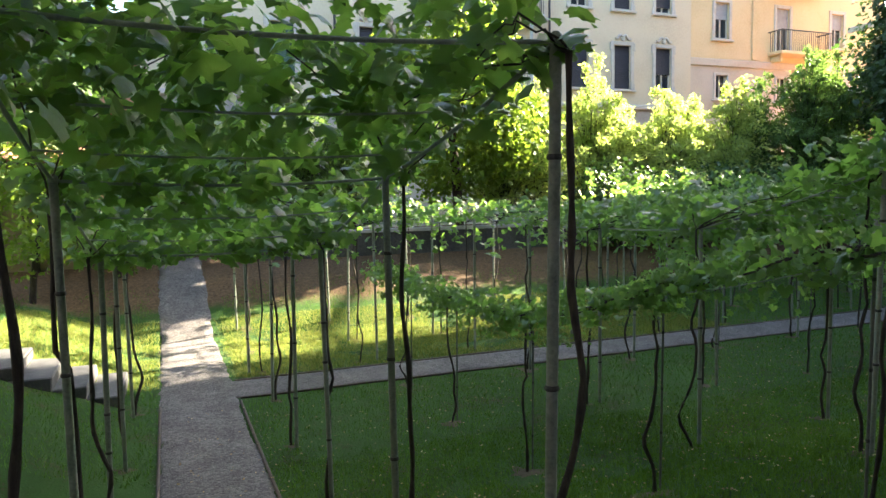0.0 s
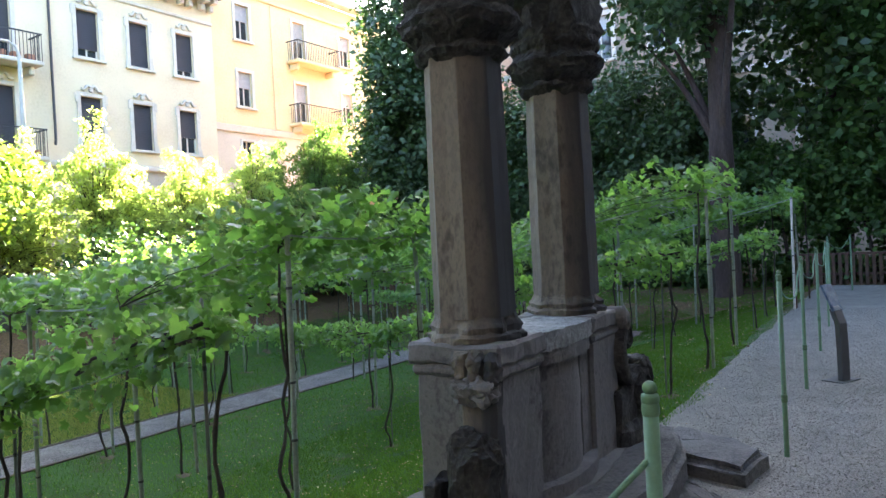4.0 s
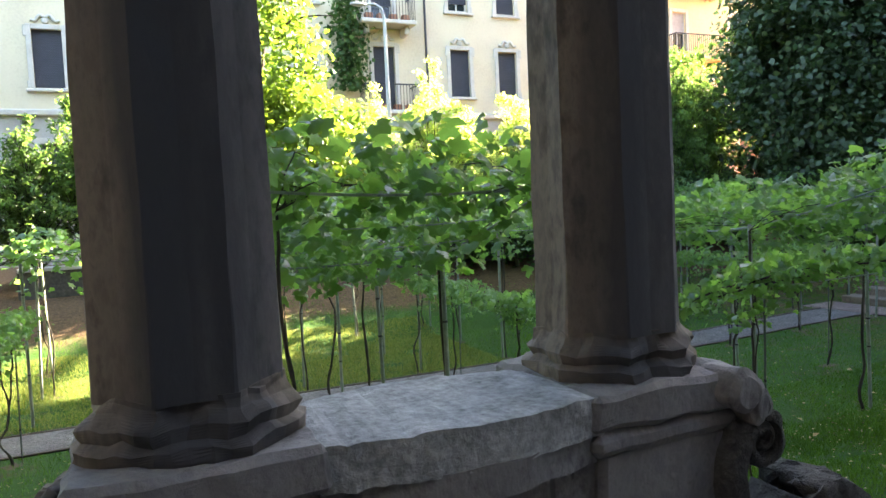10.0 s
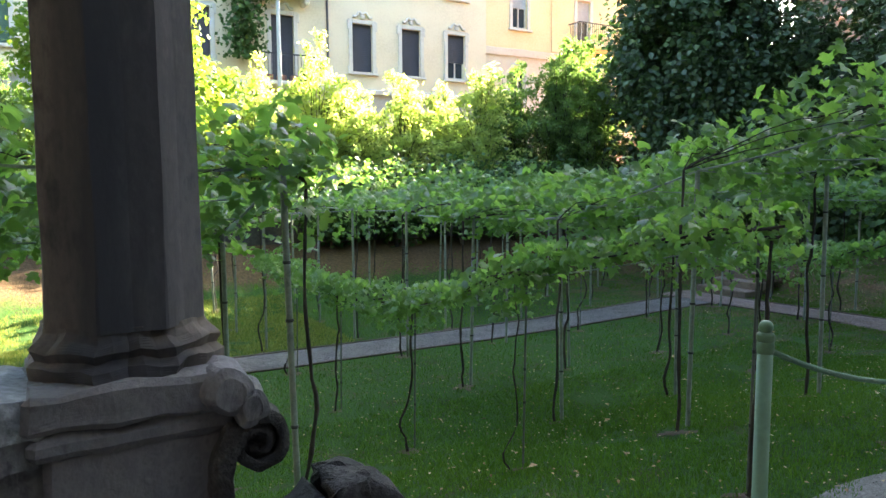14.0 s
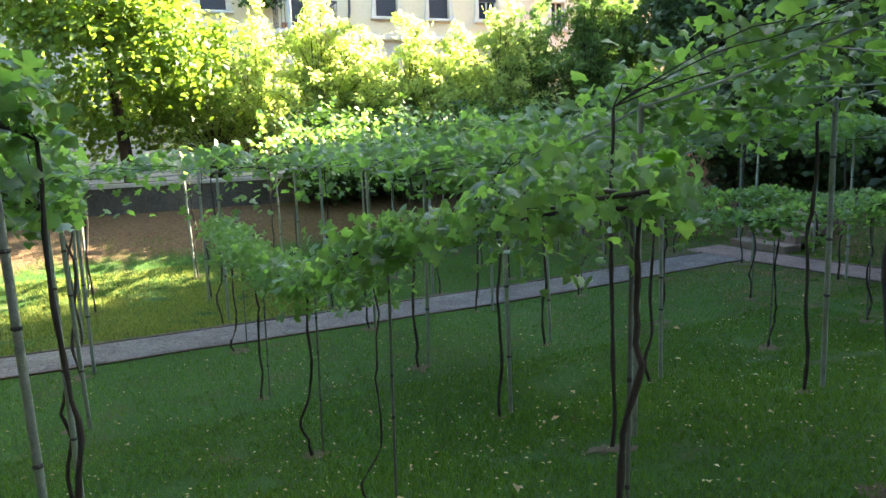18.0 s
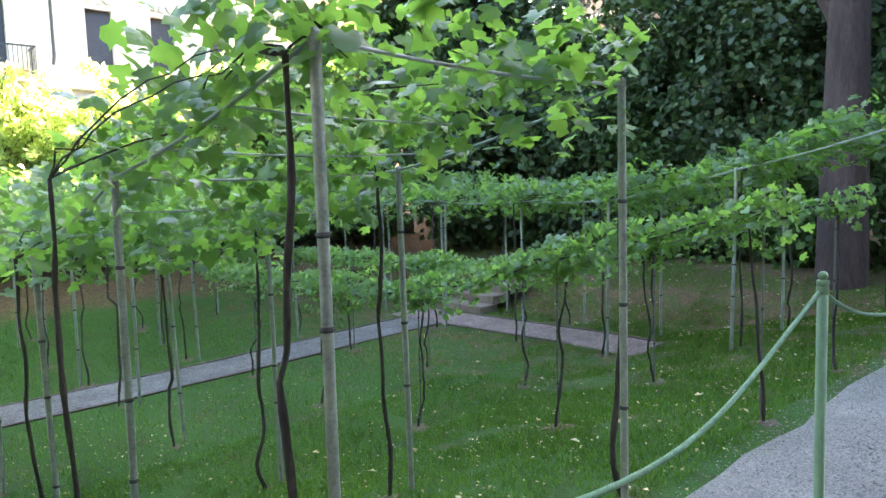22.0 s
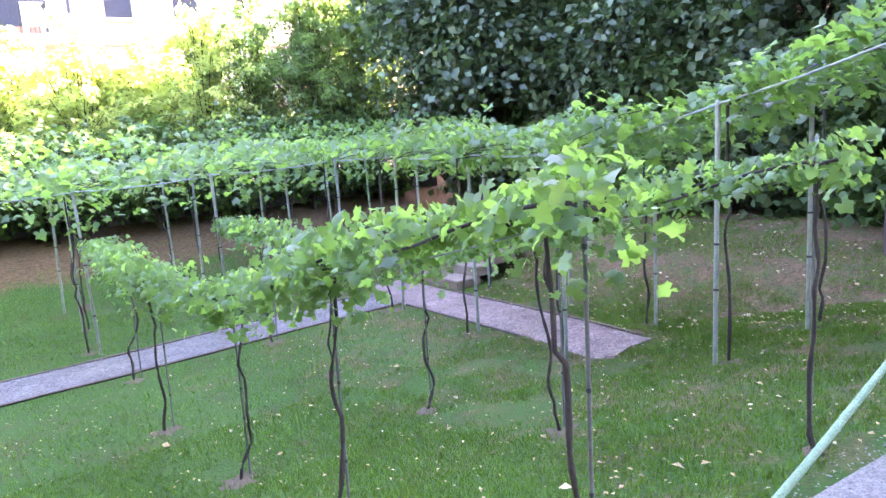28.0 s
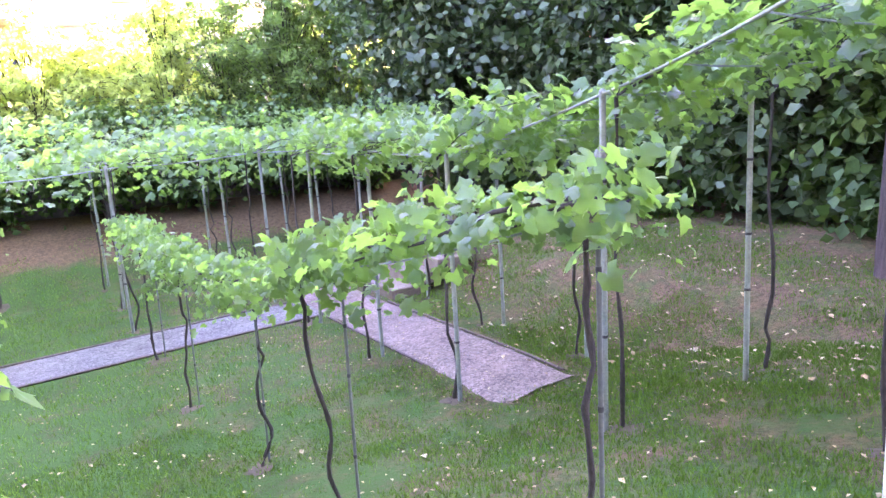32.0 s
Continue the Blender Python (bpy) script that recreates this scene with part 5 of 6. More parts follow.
for k, (x, y, h, w) in enumerate(((0.9, 18.0, 3.5, 1.2), (3.2, 18.8, 4.0, 1.2), (2.1, 18.3, 3.6, 1.2), (4.7, 18.7, 3.7, 1.1), (10.3, 18.6, 3.8, 1.3), (11.7, 17.6, 4.3, 1.2), (13.1, 18.4, 3.2, 1.2), (12.4, 17.9, 2.9, 1.6), (9.2, 18.5, 2.8, 1.4), (14.9, 17.9, 3.0, 1.6), (16.2, 18.8, 3.1, 1.6), (14.1, 17.4, 3.6, 1.4), (15.7, 18.2, 3.5, 1.3), (16.7, 17.3, 3.9, 1.3), (18.1, 17.8, 5.0, 1.5), (19.3, 17.0, 5.6, 1.6), (20.3, 16.6, 5.4, 1.5), (21.0, 18.0, 6.2, 1.6))):
    # the middle shrubs get the sunlit leaf tone, the rest the darker one
    plume_shrub(x, y, h + (0.7 if 8 < x < 17 else 0.1), w * 1.6, 112, 50 + k, SUNLIT_BUSH if 8 < x < 17 else BAMBOO)
for k, x in enumerate((11.3, 13.0, 15.0, 16.8, 18.6, 20.4)):
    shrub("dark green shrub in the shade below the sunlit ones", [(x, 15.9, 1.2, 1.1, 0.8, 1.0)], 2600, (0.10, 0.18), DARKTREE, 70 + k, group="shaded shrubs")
tree("birch_tree", "leafy tree lit from one side before the cream facade", (7.1, 17.2, 0.2), [(7.0, 17.2, 3.0, 1.9, 1.7, 1.6), (7.1, 17.2, 5.0, 1.7, 1.6, 1.5), (7.3, 17.2, 6.8, 1.0, 1.0, 1.2), (8.3, 16.9, 3.4, 1.3, 1.2, 1.2), (5.9, 17.4, 4.6, 0.9, 0.9, 1.0)], 15000, (0.10, 0.19), TREE, 8, 0.12, 0.42, 0.22)
tree("dark_tree", "dense rounded dark green tree behind the garden wall", (-3.8, 20.5, 0.2), [(-3.8, 20.5, 4.0, 2.4, 2.4, 2.6), (-3.8, 20.5, 6.2, 2.2, 2.2, 2.4), (-3.7, 20.5, 8.2, 1.4, 1.4, 1.8)], 21000, (0.16, 0.3), DARKTREE, 9, 0.25, 0.4, 0.3)
# crowns kept above the view, added to dim sky light on the west lawn
tree("street_tree", "unseen tree added over the first pergola to dim the sky light", (-5.4, 7.6, 0.0), [(-4.8, 7.6, 9.4, 3.2, 3.0, 2.2), (4.6, 5.4, 9.4, 2.6, 2.2, 1.2), (-2.6, 4.6, 8.8, 2.2, 2.2, 1.2), (0.0, 9.6, 12.8, 3.6, 2.0, 1.0), (4.6, 9.2, 13.0, 3.4, 2.0, 1.0)], 22000, (0.2, 0.38), DARKTREE, 10, 0.25, 0.42, 0.25)
tree("street_tree", "slender tree with bright leafy branches over the first pergola", (-6.2, 9.4, 0.0), [(0.2, 8.0, 8.0, 2.3, 2.2, 1.7), (-4.5, 9.0, 9.0, 2.4, 2.2, 1.8)], 15000, (0.10, 0.2), TREE, 13, 0.2, 0.36, 0.25)
# made-up overhead crown that darkens the terrace and the well
tree("street_tree", "unseen large tree added over the terrace and the well to shade them", (2.6, -4.2, 0.0), [(3.6, -0.6, 10.2, 5.2, 3.6, 1.8), (0.0, -1.5, 10.0, 4.5, 3.5, 1.8), (6.6, 1.2, 10.4, 3.6, 3.2, 1.7), (3.4, 2.6, 11.0, 4.0, 2.6, 1.5)], 16000, (0.22, 0.4), DARKTREE, 12, 0.32, 0.42, 0.3)
tree("street_tree", "tree that spreads its branches over the terrace", (12.6, -4.4, 0.0), [(10.2, 6.5, 7.7, 1.5, 1.2, 1.2), (11.9, 2.6, 9.4, 2.8, 2.4, 1.9), (12.6, -3.4, 10.0, 3.6, 3.2, 2.4)], 12000, (0.10, 0.18), DARKTREE, 11, 0.28, 0.42, 0.25)
for k, (x, y) in enumerate(((-2.2, 14.6), (-0.9, 15.8), (-3.6, 12.2), (-2.6, 16.6))):
    shrub("bright green shrub beside the small tiled shed", [(x, y, 1.3, 0.9, 0.8, 1.0), (x + 0.1, y, 2.3, 0.6, 0.6, 0.7)], 2600, (0.08, 0.15), TREE, 80 + k, 0.3, 0.18)


# ---- garden wall, shed, fence ----
def garden_wall():
    w = thing("garden_wall", "dark weathered wall with a pale coping behind the vines", "wall", (0, 0, 0), kind="structure")
    part("wall_body", boxed(2.0, 22.5, 16.5, 16.8, -0.6, 0.68), DARKWALL, w)
    for i in range(14):
        x = 2.0 + i * 20.5 / 14
        part("coping_stone", boxed(x + 0.01, x + 20.5 / 14 - 0.01, 16.45, 16.85, 0.68, 0.76, bevel=0.01), COPING, w)


garden_wall()


def shed():
    s = thing("tiled_shed", "small old shed with a mossy terracotta tile roof", "shed", (-2.6, 17.4, 0.25))
    part("shed_wall", boxed(-1.0, 0.9, -0.8, 0.8, -0.2, 2.0), BEIGE, s)
    part("shed_roof", boxed(-1.2, 1.15, -1.05, 1.0, 2.02, 2.12, bevel=0.02), EAVE, s)
    for i in range(15):
        x = -1.12 + i * 0.155
        pts = [(x, -1.12, 2.14), (x, -0.2, 2.32), (x, 1.0, 2.52)]
        part("roof_tile", tubes_mesh("roof_tile", [(pts, 0.075)], TILE, 8), TILE, s)
    part("fence_board", boxed(-0.9, -0.5, -0.86, -0.82, -0.2, 1.7), WOOD, s)


shed()


def end_fence():
    f = thing("picket_fence", "low brown wooden fence at the end of the gravel", "fence", (21.4, 0, 0))
    me = bm_mesh("picket", boxed(-0.012, 0.012, -0.04, 0.04, 0.0, 0.78, bevel=0.006), WOOD)
    for i in range(46):
        p = part("picket", me, WOOD, f)
        p.location = (0.0, -4.2 + i * 0.145, 0.01 * math.sin(i * 1.7))
    for z in (0.25, 0.75):
        part("rail", boxed(0.014, 0.05, -4.3, 2.5, z, z + 0.06, bevel=0.006), WOOD, f)
    for y in (-4.2, -2.0, 0.2, 2.4):
        part("fence_post", boxed(0.05, 0.13, y - 0.04, y + 0.04, -0.1, 1.1, bevel=0.008), WOOD, f)


end_fence()


def rusty_gate():
    g = thing("iron_gate", "low rusty brown iron gate beside the last pergola", "gate", (16.12, 1.82, 0.0), 8)
    for x in (0.0, 1.05):
        part("gate_post", boxed(x - 0.022, x + 0.022, -0.022, 0.022, -0.05, 1.0, bevel=0.004), RUST, g)
    part("top_rail", boxed(-0.04, 1.09, -0.03, 0.03, 1.002, 1.02, bevel=0.004), IRON, g)
    part("low_rail", boxed(0.024, 1.026, -0.012, 0.012, 0.12, 0.15, bevel=0.003), RUST, g)
    me = bm_mesh("bar", boxed(-0.008, 0.008, -0.008, 0.008, 0.152, 1.0), RUST)
    for i in range(8):
        part("bar", me, RUST, g).location = (0.12 + i * 0.115, 0, 0)


rusty_gate()


# ---- buildings ----
def wall_mesh(x0, x1, z0, z1, holes, depth):
    """A wall in the plane y = 0 with real openings and their reveals."""
    bm = bmesh.new()
    xs = sorted({x0, x1, *[h[0] for h in holes], *[h[1] for h in holes]})
    zs = sorted({z0, z1, *[h[2] for h in holes], *[h[3] for h in holes]})

    def inside(x, z):
        return any(h[0] < x < h[1] and h[2] < z < h[3] for h in holes)
    for a, b in zip(xs, xs[1:]):
        for c, d in zip(zs, zs[1:]):
            if not inside((a + b) / 2, (c + d) / 2):
                bm.faces.new([bm.verts.new(p) for p in ((a, 0, c), (b, 0, c), (b, 0, d), (a, 0, d))])
    for a, b, c, d in holes:
        for q in (((a, 0, c), (a, depth, c), (a, depth, d), (a, 0, d)), ((b, 0, d), (b, depth, d), (b, depth, c), (b, 0, c)), ((a, 0, d), (a, depth, d), (b, depth, d), (b, 0, d)), ((a, 0, c), (b, 0, c), (b, depth, c), (a, depth, c))):
            bm.faces.new([bm.verts.new(p) for p in q])
    for q in (((x0, 0, z0), (x0, 9, z0), (x0, 9, z1), (x0, 0, z1)), ((x1, 0, z0), (x1, 9, z0), (x1, 9, z1), (x1, 0, z1)), ((x0, 9, z0), (x1, 9, z0), (x1, 9, z1), (x0, 9, z1)), ((x0, 0, z1), (x1, 0, z1), (x1, 9, z1), (x0, 9, z1)), ((x0, depth + 0.3, z0), (x1, depth + 0.3, z0), (x1, depth + 0.3, z1), (x0, depth + 0.3, z1))):
        bm.faces.new([bm.verts.new(p) for p in q])
    me = bpy.data.meshes.new("wall")
    bm.to_mesh(me)
    bm.free()
    return me


def window(b, x0, x1, z0, z1, blind=1.0, shutter=None, ornate=True, frame_w=0.16, lattice=False):
    """Surround, sill, blind or shutter, glass with bars, and the scrolled ornament above."""
    fr = bmesh.new()
    w = frame_w
    for q in ((x0 - w, x0, -0.05, 0.02, z0 - 0.02, z1 + w), (x1, x1 + w, -0.05, 0.02, z0 - 0.02, z1 + w), (x0, x1, -0.05, 0.02, z1, z1 + w)):
        box(fr, *q, bevel=0.012)
    if ornate:
        for sx in (x0 - w, x1 + w):
            box(fr, sx - 0.07, sx + 0.07, -0.06, 0.0, z1 - 0.25, z1 + 0.12, 0.02)
            box(fr, sx - 0.05, sx + 0.05, -0.06, 0.0, z0 - 0.08, z0 + 0.22, 0.02)
    win = part("window", fr, TRIM, b, "pale moulded window surround")
    part("sill", boxed(x0 - 0.24, x1 + 0.24, -0.14, 0.0, z0 - 0.14, z0 - 0.04, bevel=0.02), TRIM, win)
    if ornate:
        top = z1 + w + 0.07
        mid = (x0 + x1) / 2
        pts = [(mid + 0.42 * s, -0.05, top + 0.2 * (1 - abs(s) ** 1.6) - 0.06 * math.cos(s * 9)) for s in np.linspace(-1, 1, 15)]
        part("pediment", tubes_mesh("pediment", [(pts, 0.055)], TRIM, 6), TRIM, win, "scrolled plaster ornament")
        part("cartouche", lathe([(0.05, -0.10), (0.11, -0.06), (0.12, 0.03), (0.07, 0.1)], 9, 0, (1, 0.5)), TRIM, win).location = (mid, -0.04, top + 0.05)
    zb = z1 - (z1 - z0) * blind
    if blind < 1:
        part("pane", boxed(x0, x1, 0.17, 0.18, z0, zb), GLASS, win)
        mid = (x0 + x1) / 2
        for q in ((x0, x0 + 0.06, zb), (x1 - 0.06, x1, zb), (mid - 0.03, mid + 0.03, zb), (x0 + 0.06, mid - 0.03, z0 + 0.07), (mid + 0.03, x1 - 0.06, z0 + 0.07)):
            part("window_bar", boxed(q[0], q[1], 0.13, 0.168, z0, q[2]), TRIM, win)
    if blind > 0:
        sl = bmesh.new()
        n = max(3, int((z1 - zb) / 0.075))
        for i in range(n):
            c = zb + (z1 - zb) * i / n
            vs = [sl.verts.new(p) for p in ((x0, 0.10, c), (x1, 0.10, c), (x1, 0.125, c + (z1 - zb) / n), (x0, 0.125, c + (z1 - zb) / n))]
            sl.faces.new(vs)
            vs2 = [sl.verts.new(p) for p in ((x0, 0.10, c), (x1, 0.10, c), (x1, 0.125, c), (x0, 0.125, c))]
            sl.faces.new(vs2)
        part("blind", sl, shutter or SHUTTER, win, "lowered dark slatted blind")
    return win


def balcony(b, x0, x1, z, out=0.95, stone=TRIM):
    slab = boxed(x0, x1, -out, -0.01, z - 0.16, z, bevel=0.03)
    bal = part("balcony", slab, stone, b, "small balcony with an iron railing")
    for x in (x0 + 0.3, x1 - 0.3):
        part("bracket", boxed(x - 0.1, x + 0.1, -out * 0.7, -0.012, z - 0.5, z - 0.165, bevel=0.05), stone, bal)
    part("top_rail", boxed(x0 + 0.03, x1 - 0.03, -out + 0.03, -out + 0.07, z + 0.95, z + 1.0), IRON, bal)
    for v in (x0 + 0.03, x1 - 0.07):
        part("top_rail", boxed(v, v + 0.04, -out + 0.071, -0.02, z + 0.95, z + 1.0), IRON, bal)
    bar = bm_mesh("baluster", boxed(0, 0.018, 0, 0.018, 0.001, 0.949), IRON)
    n = int((x1 - x0) / 0.13)
    spots = [(x0 + 0.04 + (x1 - x0 - 0.1) * i / n, -out + 0.04) for i in range(n + 1)]
    spots += [(x, -out + 0.07 + (out - 0.1) * i / 6) for i in range(1, 6) for x in (x0 + 0.04, x1 - 0.06)]
    for x, y in spots:
        part("baluster", bar, IRON, bal).location = (x, y, z)
    return bal


def cream_house():
    b = thing("cream_house", "cream plastered apartment house with dark blinds and ornate window surrounds", "building", (0, 26.7, 0))
    cols = [2.03, 4.3, 7.65, 10.57, 13.7, 17.02, 19.25, 21.48]
    holes = []
    for i, c in enumerate(cols):
        for z0, z1 in ((6.12, 8.02), (9.58, 11.45)):
            low = z0 - (0.75 if i == 4 else 0.0)
            holes.append((c - 0.44, c + 0.44, low, z1))
        holes.append((c - 0.42, c + 0.42, 2.3, 4.3))
    part("wall", wall_mesh(-0.6, 23.05, 5.3, 13.2, [h for h in holes if h[2] > 5], 0.22), PLASTER, b).data.materials.append(PLASTER)
    part("ground_floor_wall", wall_mesh(-0.6, 23.05, -0.2, 5.28, [h for h in holes if h[2] < 5], 0.22), GREYPLASTER, b).data.materials.append(GREYPLASTER)
    for i, c in enumerate(cols):
        window(b, c - 0.44, c + 0.44, 6.12 - (0.75 if i == 4 else 0), 8.02, 0.62 if i == 7 else 1.0, SHUTTER_GREEN if i == 1 else SHUTTER)
        window(b, c - 0.44, c + 0.44, 9.58 - (0.75 if i == 4 else 0), 11.45, (0.8, 0.84, 1.0, 0.9, 0.7, 0.82, 0.96, 0.86)[i])
        window(b, c - 0.42, c + 0.42, 2.3, 4.3, 0.35, ornate=False, frame_w=0.2)
    part("string_course", boxed(-0.65, 23.05, -0.16, -0.005, 5.2, 5.42, bevel=0.04), TRIM, b)
    part("string_course", boxed(-0.65, 23.05, -0.08, -0.005, 12.15, 12.3, bevel=0.03), TRIM, b)
    part("cornice", boxed(-0.7, 23.1, -0.95, -0.005, 13.22, 13.42, bevel=0.03), EAVE, b)
    me = bm_mesh("bracket", box(boxed(-0.11, 0.11, -0.7, -0.006, 13.02, 13.215, bevel=0.02), -0.1, 0.1, -0.35, -0.007, 12.72, 13.015, 0.03), TRIM)
    x = 0.0
    while x < 23:
        part("bracket", me, TRIM, b).location = (x, 0, 0)
        part("bracket", me, TRIM, b).location = (x + 0.45, 0, 0)
        x += 1.12
    roof = bmesh.new()
    roof.faces.new([roof.verts.new(p) for p in ((-0.7, -1.0, 13.43), (23.1, -1.0, 13.43), (23.1, 4.5, 15.6), (-0.7, 4.5, 15.6))])
    part("roof", roof, TILE, b, "terracotta tiled roof")
    me = tubes_mesh("roof_tile", [([(0, -1.06, 13.48), (0, 0.4, 14.06), (0, 1.4, 14.46)], 0.08)], TILE, 7)
    for i in range(118):
        part("roof_tile", me, TILE, b).location = (-0.6 + i * 0.2, 0, 0)
    dm = part("dormer", boxed(5.1, 6.7, 0.4, 3.2, 13.6, 15.1, bevel=0.03), EAVE, b, "small dark glazed dormer")
    part("dormer_pane", boxed(5.25, 6.55, 0.36, 0.395, 14.1, 14.9), GLASS, dm)
    part("drainpipe", tubes_mesh("drainpipe", [([(15.5, -0.09, 13.2), (15.5, -0.09, 6.3), (15.44, -0.16, 6.0)], 0.05)], IRON, 8), IRON, b)
    part("drainpipe", tubes_mesh("drainpipe", [([(6.25, -0.09, 13.2), (6.25, -0.09, 6.0)], 0.05)], IRON, 8), IRON, b)
    for z in (5.42, 8.85):
        bal = balcony(b, 12.55, 14.8, z)
        for k in range(4):
            part("flower_pot", boxed(12.75 + k * 0.5, 13.05 + k * 0.5, -0.86, -0.62, z + 0.003, z + 0.22, bevel=0.02), TILE, bal)
    rr = np.random.default_rng(91)
    P = np.stack([rr.normal(12.1, 0.36, 1500), rr.normal(-0.5, 0.22, 1500), rr.uniform(6.2, 9.6, 1500)], -1)
    part("climber", small_leaves("climber", P, rr.normal(size=(1500, 3)), rr.uniform(0.12, 0.22, 1500), DARKTREE, rr), DARKTREE, b, "climbing plant hanging beside the balcony")
    return b


cream_house()


def yellow_house():
    b = thing("yellow_house", "warm yellow plastered apartment house with balconies", "building", (0, 26.9, 0))
    cols = [25.05, 28.9, 32.6]
    levels = [(8.72, 10.4), (12.0, 13.7)]
    holes = [(c - 0.42, c + 0.42, z0 - (0.5 if i == 1 else 0), z1) for i, c in enumerate(cols) for z0, z1 in levels] + [(c - 0.35, c + 0.35, 5.9, 7.0) for c in cols]
    part("wall", wall_mesh(23.07, 36.0, 7.42, 15.2, [h for h in holes if h[2] > 7.4], 0.22), YELLOW, b).data.materials.append(YELLOW)
    part("lower_wall", wall_mesh(23.07, 36.0, -0.2, 7.4, [h for h in holes if h[2] < 7.4], 0.22), PALEPLASTER, b, "pale beige plastered lower storeys").data.materials.append(PALEPLASTER)
    for i, c in enumerate(cols):
        for z0, z1 in levels:
            window(b, c - 0.42, c + 0.42, z0 - (0.5 if i == 1 else 0), z1, 0.45, LAMPGREY, ornate=False)
        window(b, c - 0.35, c + 0.35, 5.9, 7.0, 0.0, ornate=False, frame_w=0.12)
    for z in (8.2, 11.5):
        balcony(b, 27.9, 31.2, z, 0.9, YELLOW)
    part("string_course", boxed(23.07, 36, -0.1, -0.005, 7.4, 7.75, bevel=0.03), PALEPLASTER, b)
    part("string_course", boxed(23.07, 36, -0.12, -0.005, 14.2, 14.4, bevel=0.03), YELLOW, b)
    part("cornice", boxed(23.07, 36, -0.7, -0.005, 15.2, 15.6, bevel=0.05), TRIM, b)
    part("quoin_strip", boxed(26.9, 27.3, -0.06, -0.005, 7.8, 14.15, bevel=0.02), YELLOW, b)
    g = bmesh.new()
    for i in range(14):
        a0, a1 = math.pi * i / 14, math.pi * (i + 1) / 14
        g.faces.new([g.verts.new(p) for p in ((28.5 - 2.2 * math.cos(a0), 0, 15.6 + 1.3 * math.sin(a0)), (28.5 - 2.2 * math.cos(a1), 0, 15.6 + 1.3 * math.sin(a1)), (28.5, 0, 15.6))])
    bmesh.ops.remove_doubles(g, verts=g.verts, dist=0.001)
    bmesh.ops.recalc_face_normals(g, faces=g.faces)
    bmesh.ops.solidify(g, geom=g.faces[:], thickness=0.6)
    part("gable", g, YELLOW, b, "curved attic gable")
    return b


yellow_house()


def side_house(name, label, x, y0, y1, top, mat, cols, levels):
    """A house on the east side, its front turned to the garden."""
    b = thing(name, label, "building", (x, y1, 0), -90)
    holes = [(c - 0.55, c + 0.55, z0, z1) for c in cols for z0, z1 in levels]
    part("wall", wall_mesh(0, y1 - y0, -0.2, top, holes, 0.22), mat, b).data.materials.append(mat)
    for c in cols:
        for z0, z1 in levels:
            window(b, c - 0.55, c + 0.55, z0, z1, 0.3, LAMPGREY, ornate=False, frame_w=0.22)
    for z in (8.2, 12.3):
        part("string_course", boxed(0, y1 - y0, -0.14, -0.005, z, z + 0.25, bevel=0.03), TRIM, b)
    part("cornice", boxed(0, y1 - y0, -0.7, -0.005, top, top + 0.4, bevel=0.05), TRIM, b)
    return b


side_house("beige_house", "tall beige house behind the dark trees", 34.0, -12.0, 19.0, 22.0, BEIGE, [4.0, 7.0, 10.0, 13.0, 16.0, 19.0, 22.0, 25.0], [(9.9, 12.0), (13.6, 15.6), (17.4, 19.4), (5.0, 7.2)])
side_house("orange_house", "orange plastered house glimpsed through the leaves", 28.0, 11.0, 22.5, 5.4, TERRACOTTA, [2.0, 4.6, 7.2, 9.8], [(1.6, 3.0)])


# added out of view: a dark mass that cuts sky light and bounce
def light_block_behind():
    b = thing("rear_light_block", "unseen dark wall added behind the terrace to hold back light", "building", (18.0, -5.6, 0), 180)
    part("wall", wall_mesh(0, 44, -0.2, 11.0, [], 0.2), DARKWALL, b).data.materials.append(DARKWALL)
    return b


light_block_behind()


def red_house():
    b = thing("red_house", "red plastered low house behind the dark tree", "building", (-9.0, 27.2, 0))
    part("wall", wall_mesh(0, 8.35, -0.2, 7.4, [], 0.2), TERRACOTTA, b).data.materials.append(TERRACOTTA)
    part("eave", boxed(-0.2, 8.35, -0.45, 0.0, 7.4, 7.62, bevel=0.04), TILE, b)
    return b


red_house()


# not part of the view: closes off the western sky over the lawn
def light_block_west():
    b = thing("west_light_block", "unseen dark wall added beyond the west end to darken the lawn", "building", (-9.5, -9.0, 0), 90)
    part("wall", wall_mesh(0, 24, -0.2, 13.0, [], 0.2), DARKWALL, b).data.materials.append(DARKWALL)
    return b


light_block_west()


def street_lamp():
    s = thing("street_lamp", "tall grey street lamp with a curved arm", "lamp", (12.1, 22.0, 0.2))
    part("lamp_pole", tubes_mesh("lamp_pole", [([(0, 0, -0.3), (0, 0, 4), (0, 0, 7.6), (-0.08, 0, 7.9), (-0.3, 0, 8.02), (-0.62, 0, 8.0)], [0.085, 0.075, 0.055, 0.045, 0.04, 0.035])], LAMPGREY, 9), LAMPGREY, s)
    part("lamp_head", lathe([(0.05, 0.06), (0.16, 0.02), (0.17, -0.03), (0.08, -0.07)], 12, 0, (1.7, 0.8)), LAMPGREY, s).location = (-0.85, 0, 7.99)
    return s


street_lamp()


# ---- grass, litter, pebbles ----
def on_path(x, y):
    return ((y > PATH_Y0 - 0.03) & (y < PATH_Y1 + 0.1) & (x > 0.5) & (x < 17.0)) | ((x > 16.58) & (x < 17.55) & (y > 5.15) & (y < 10.3)) | ((x > -0.2) & (x < 0.85) & (y > 4.3))


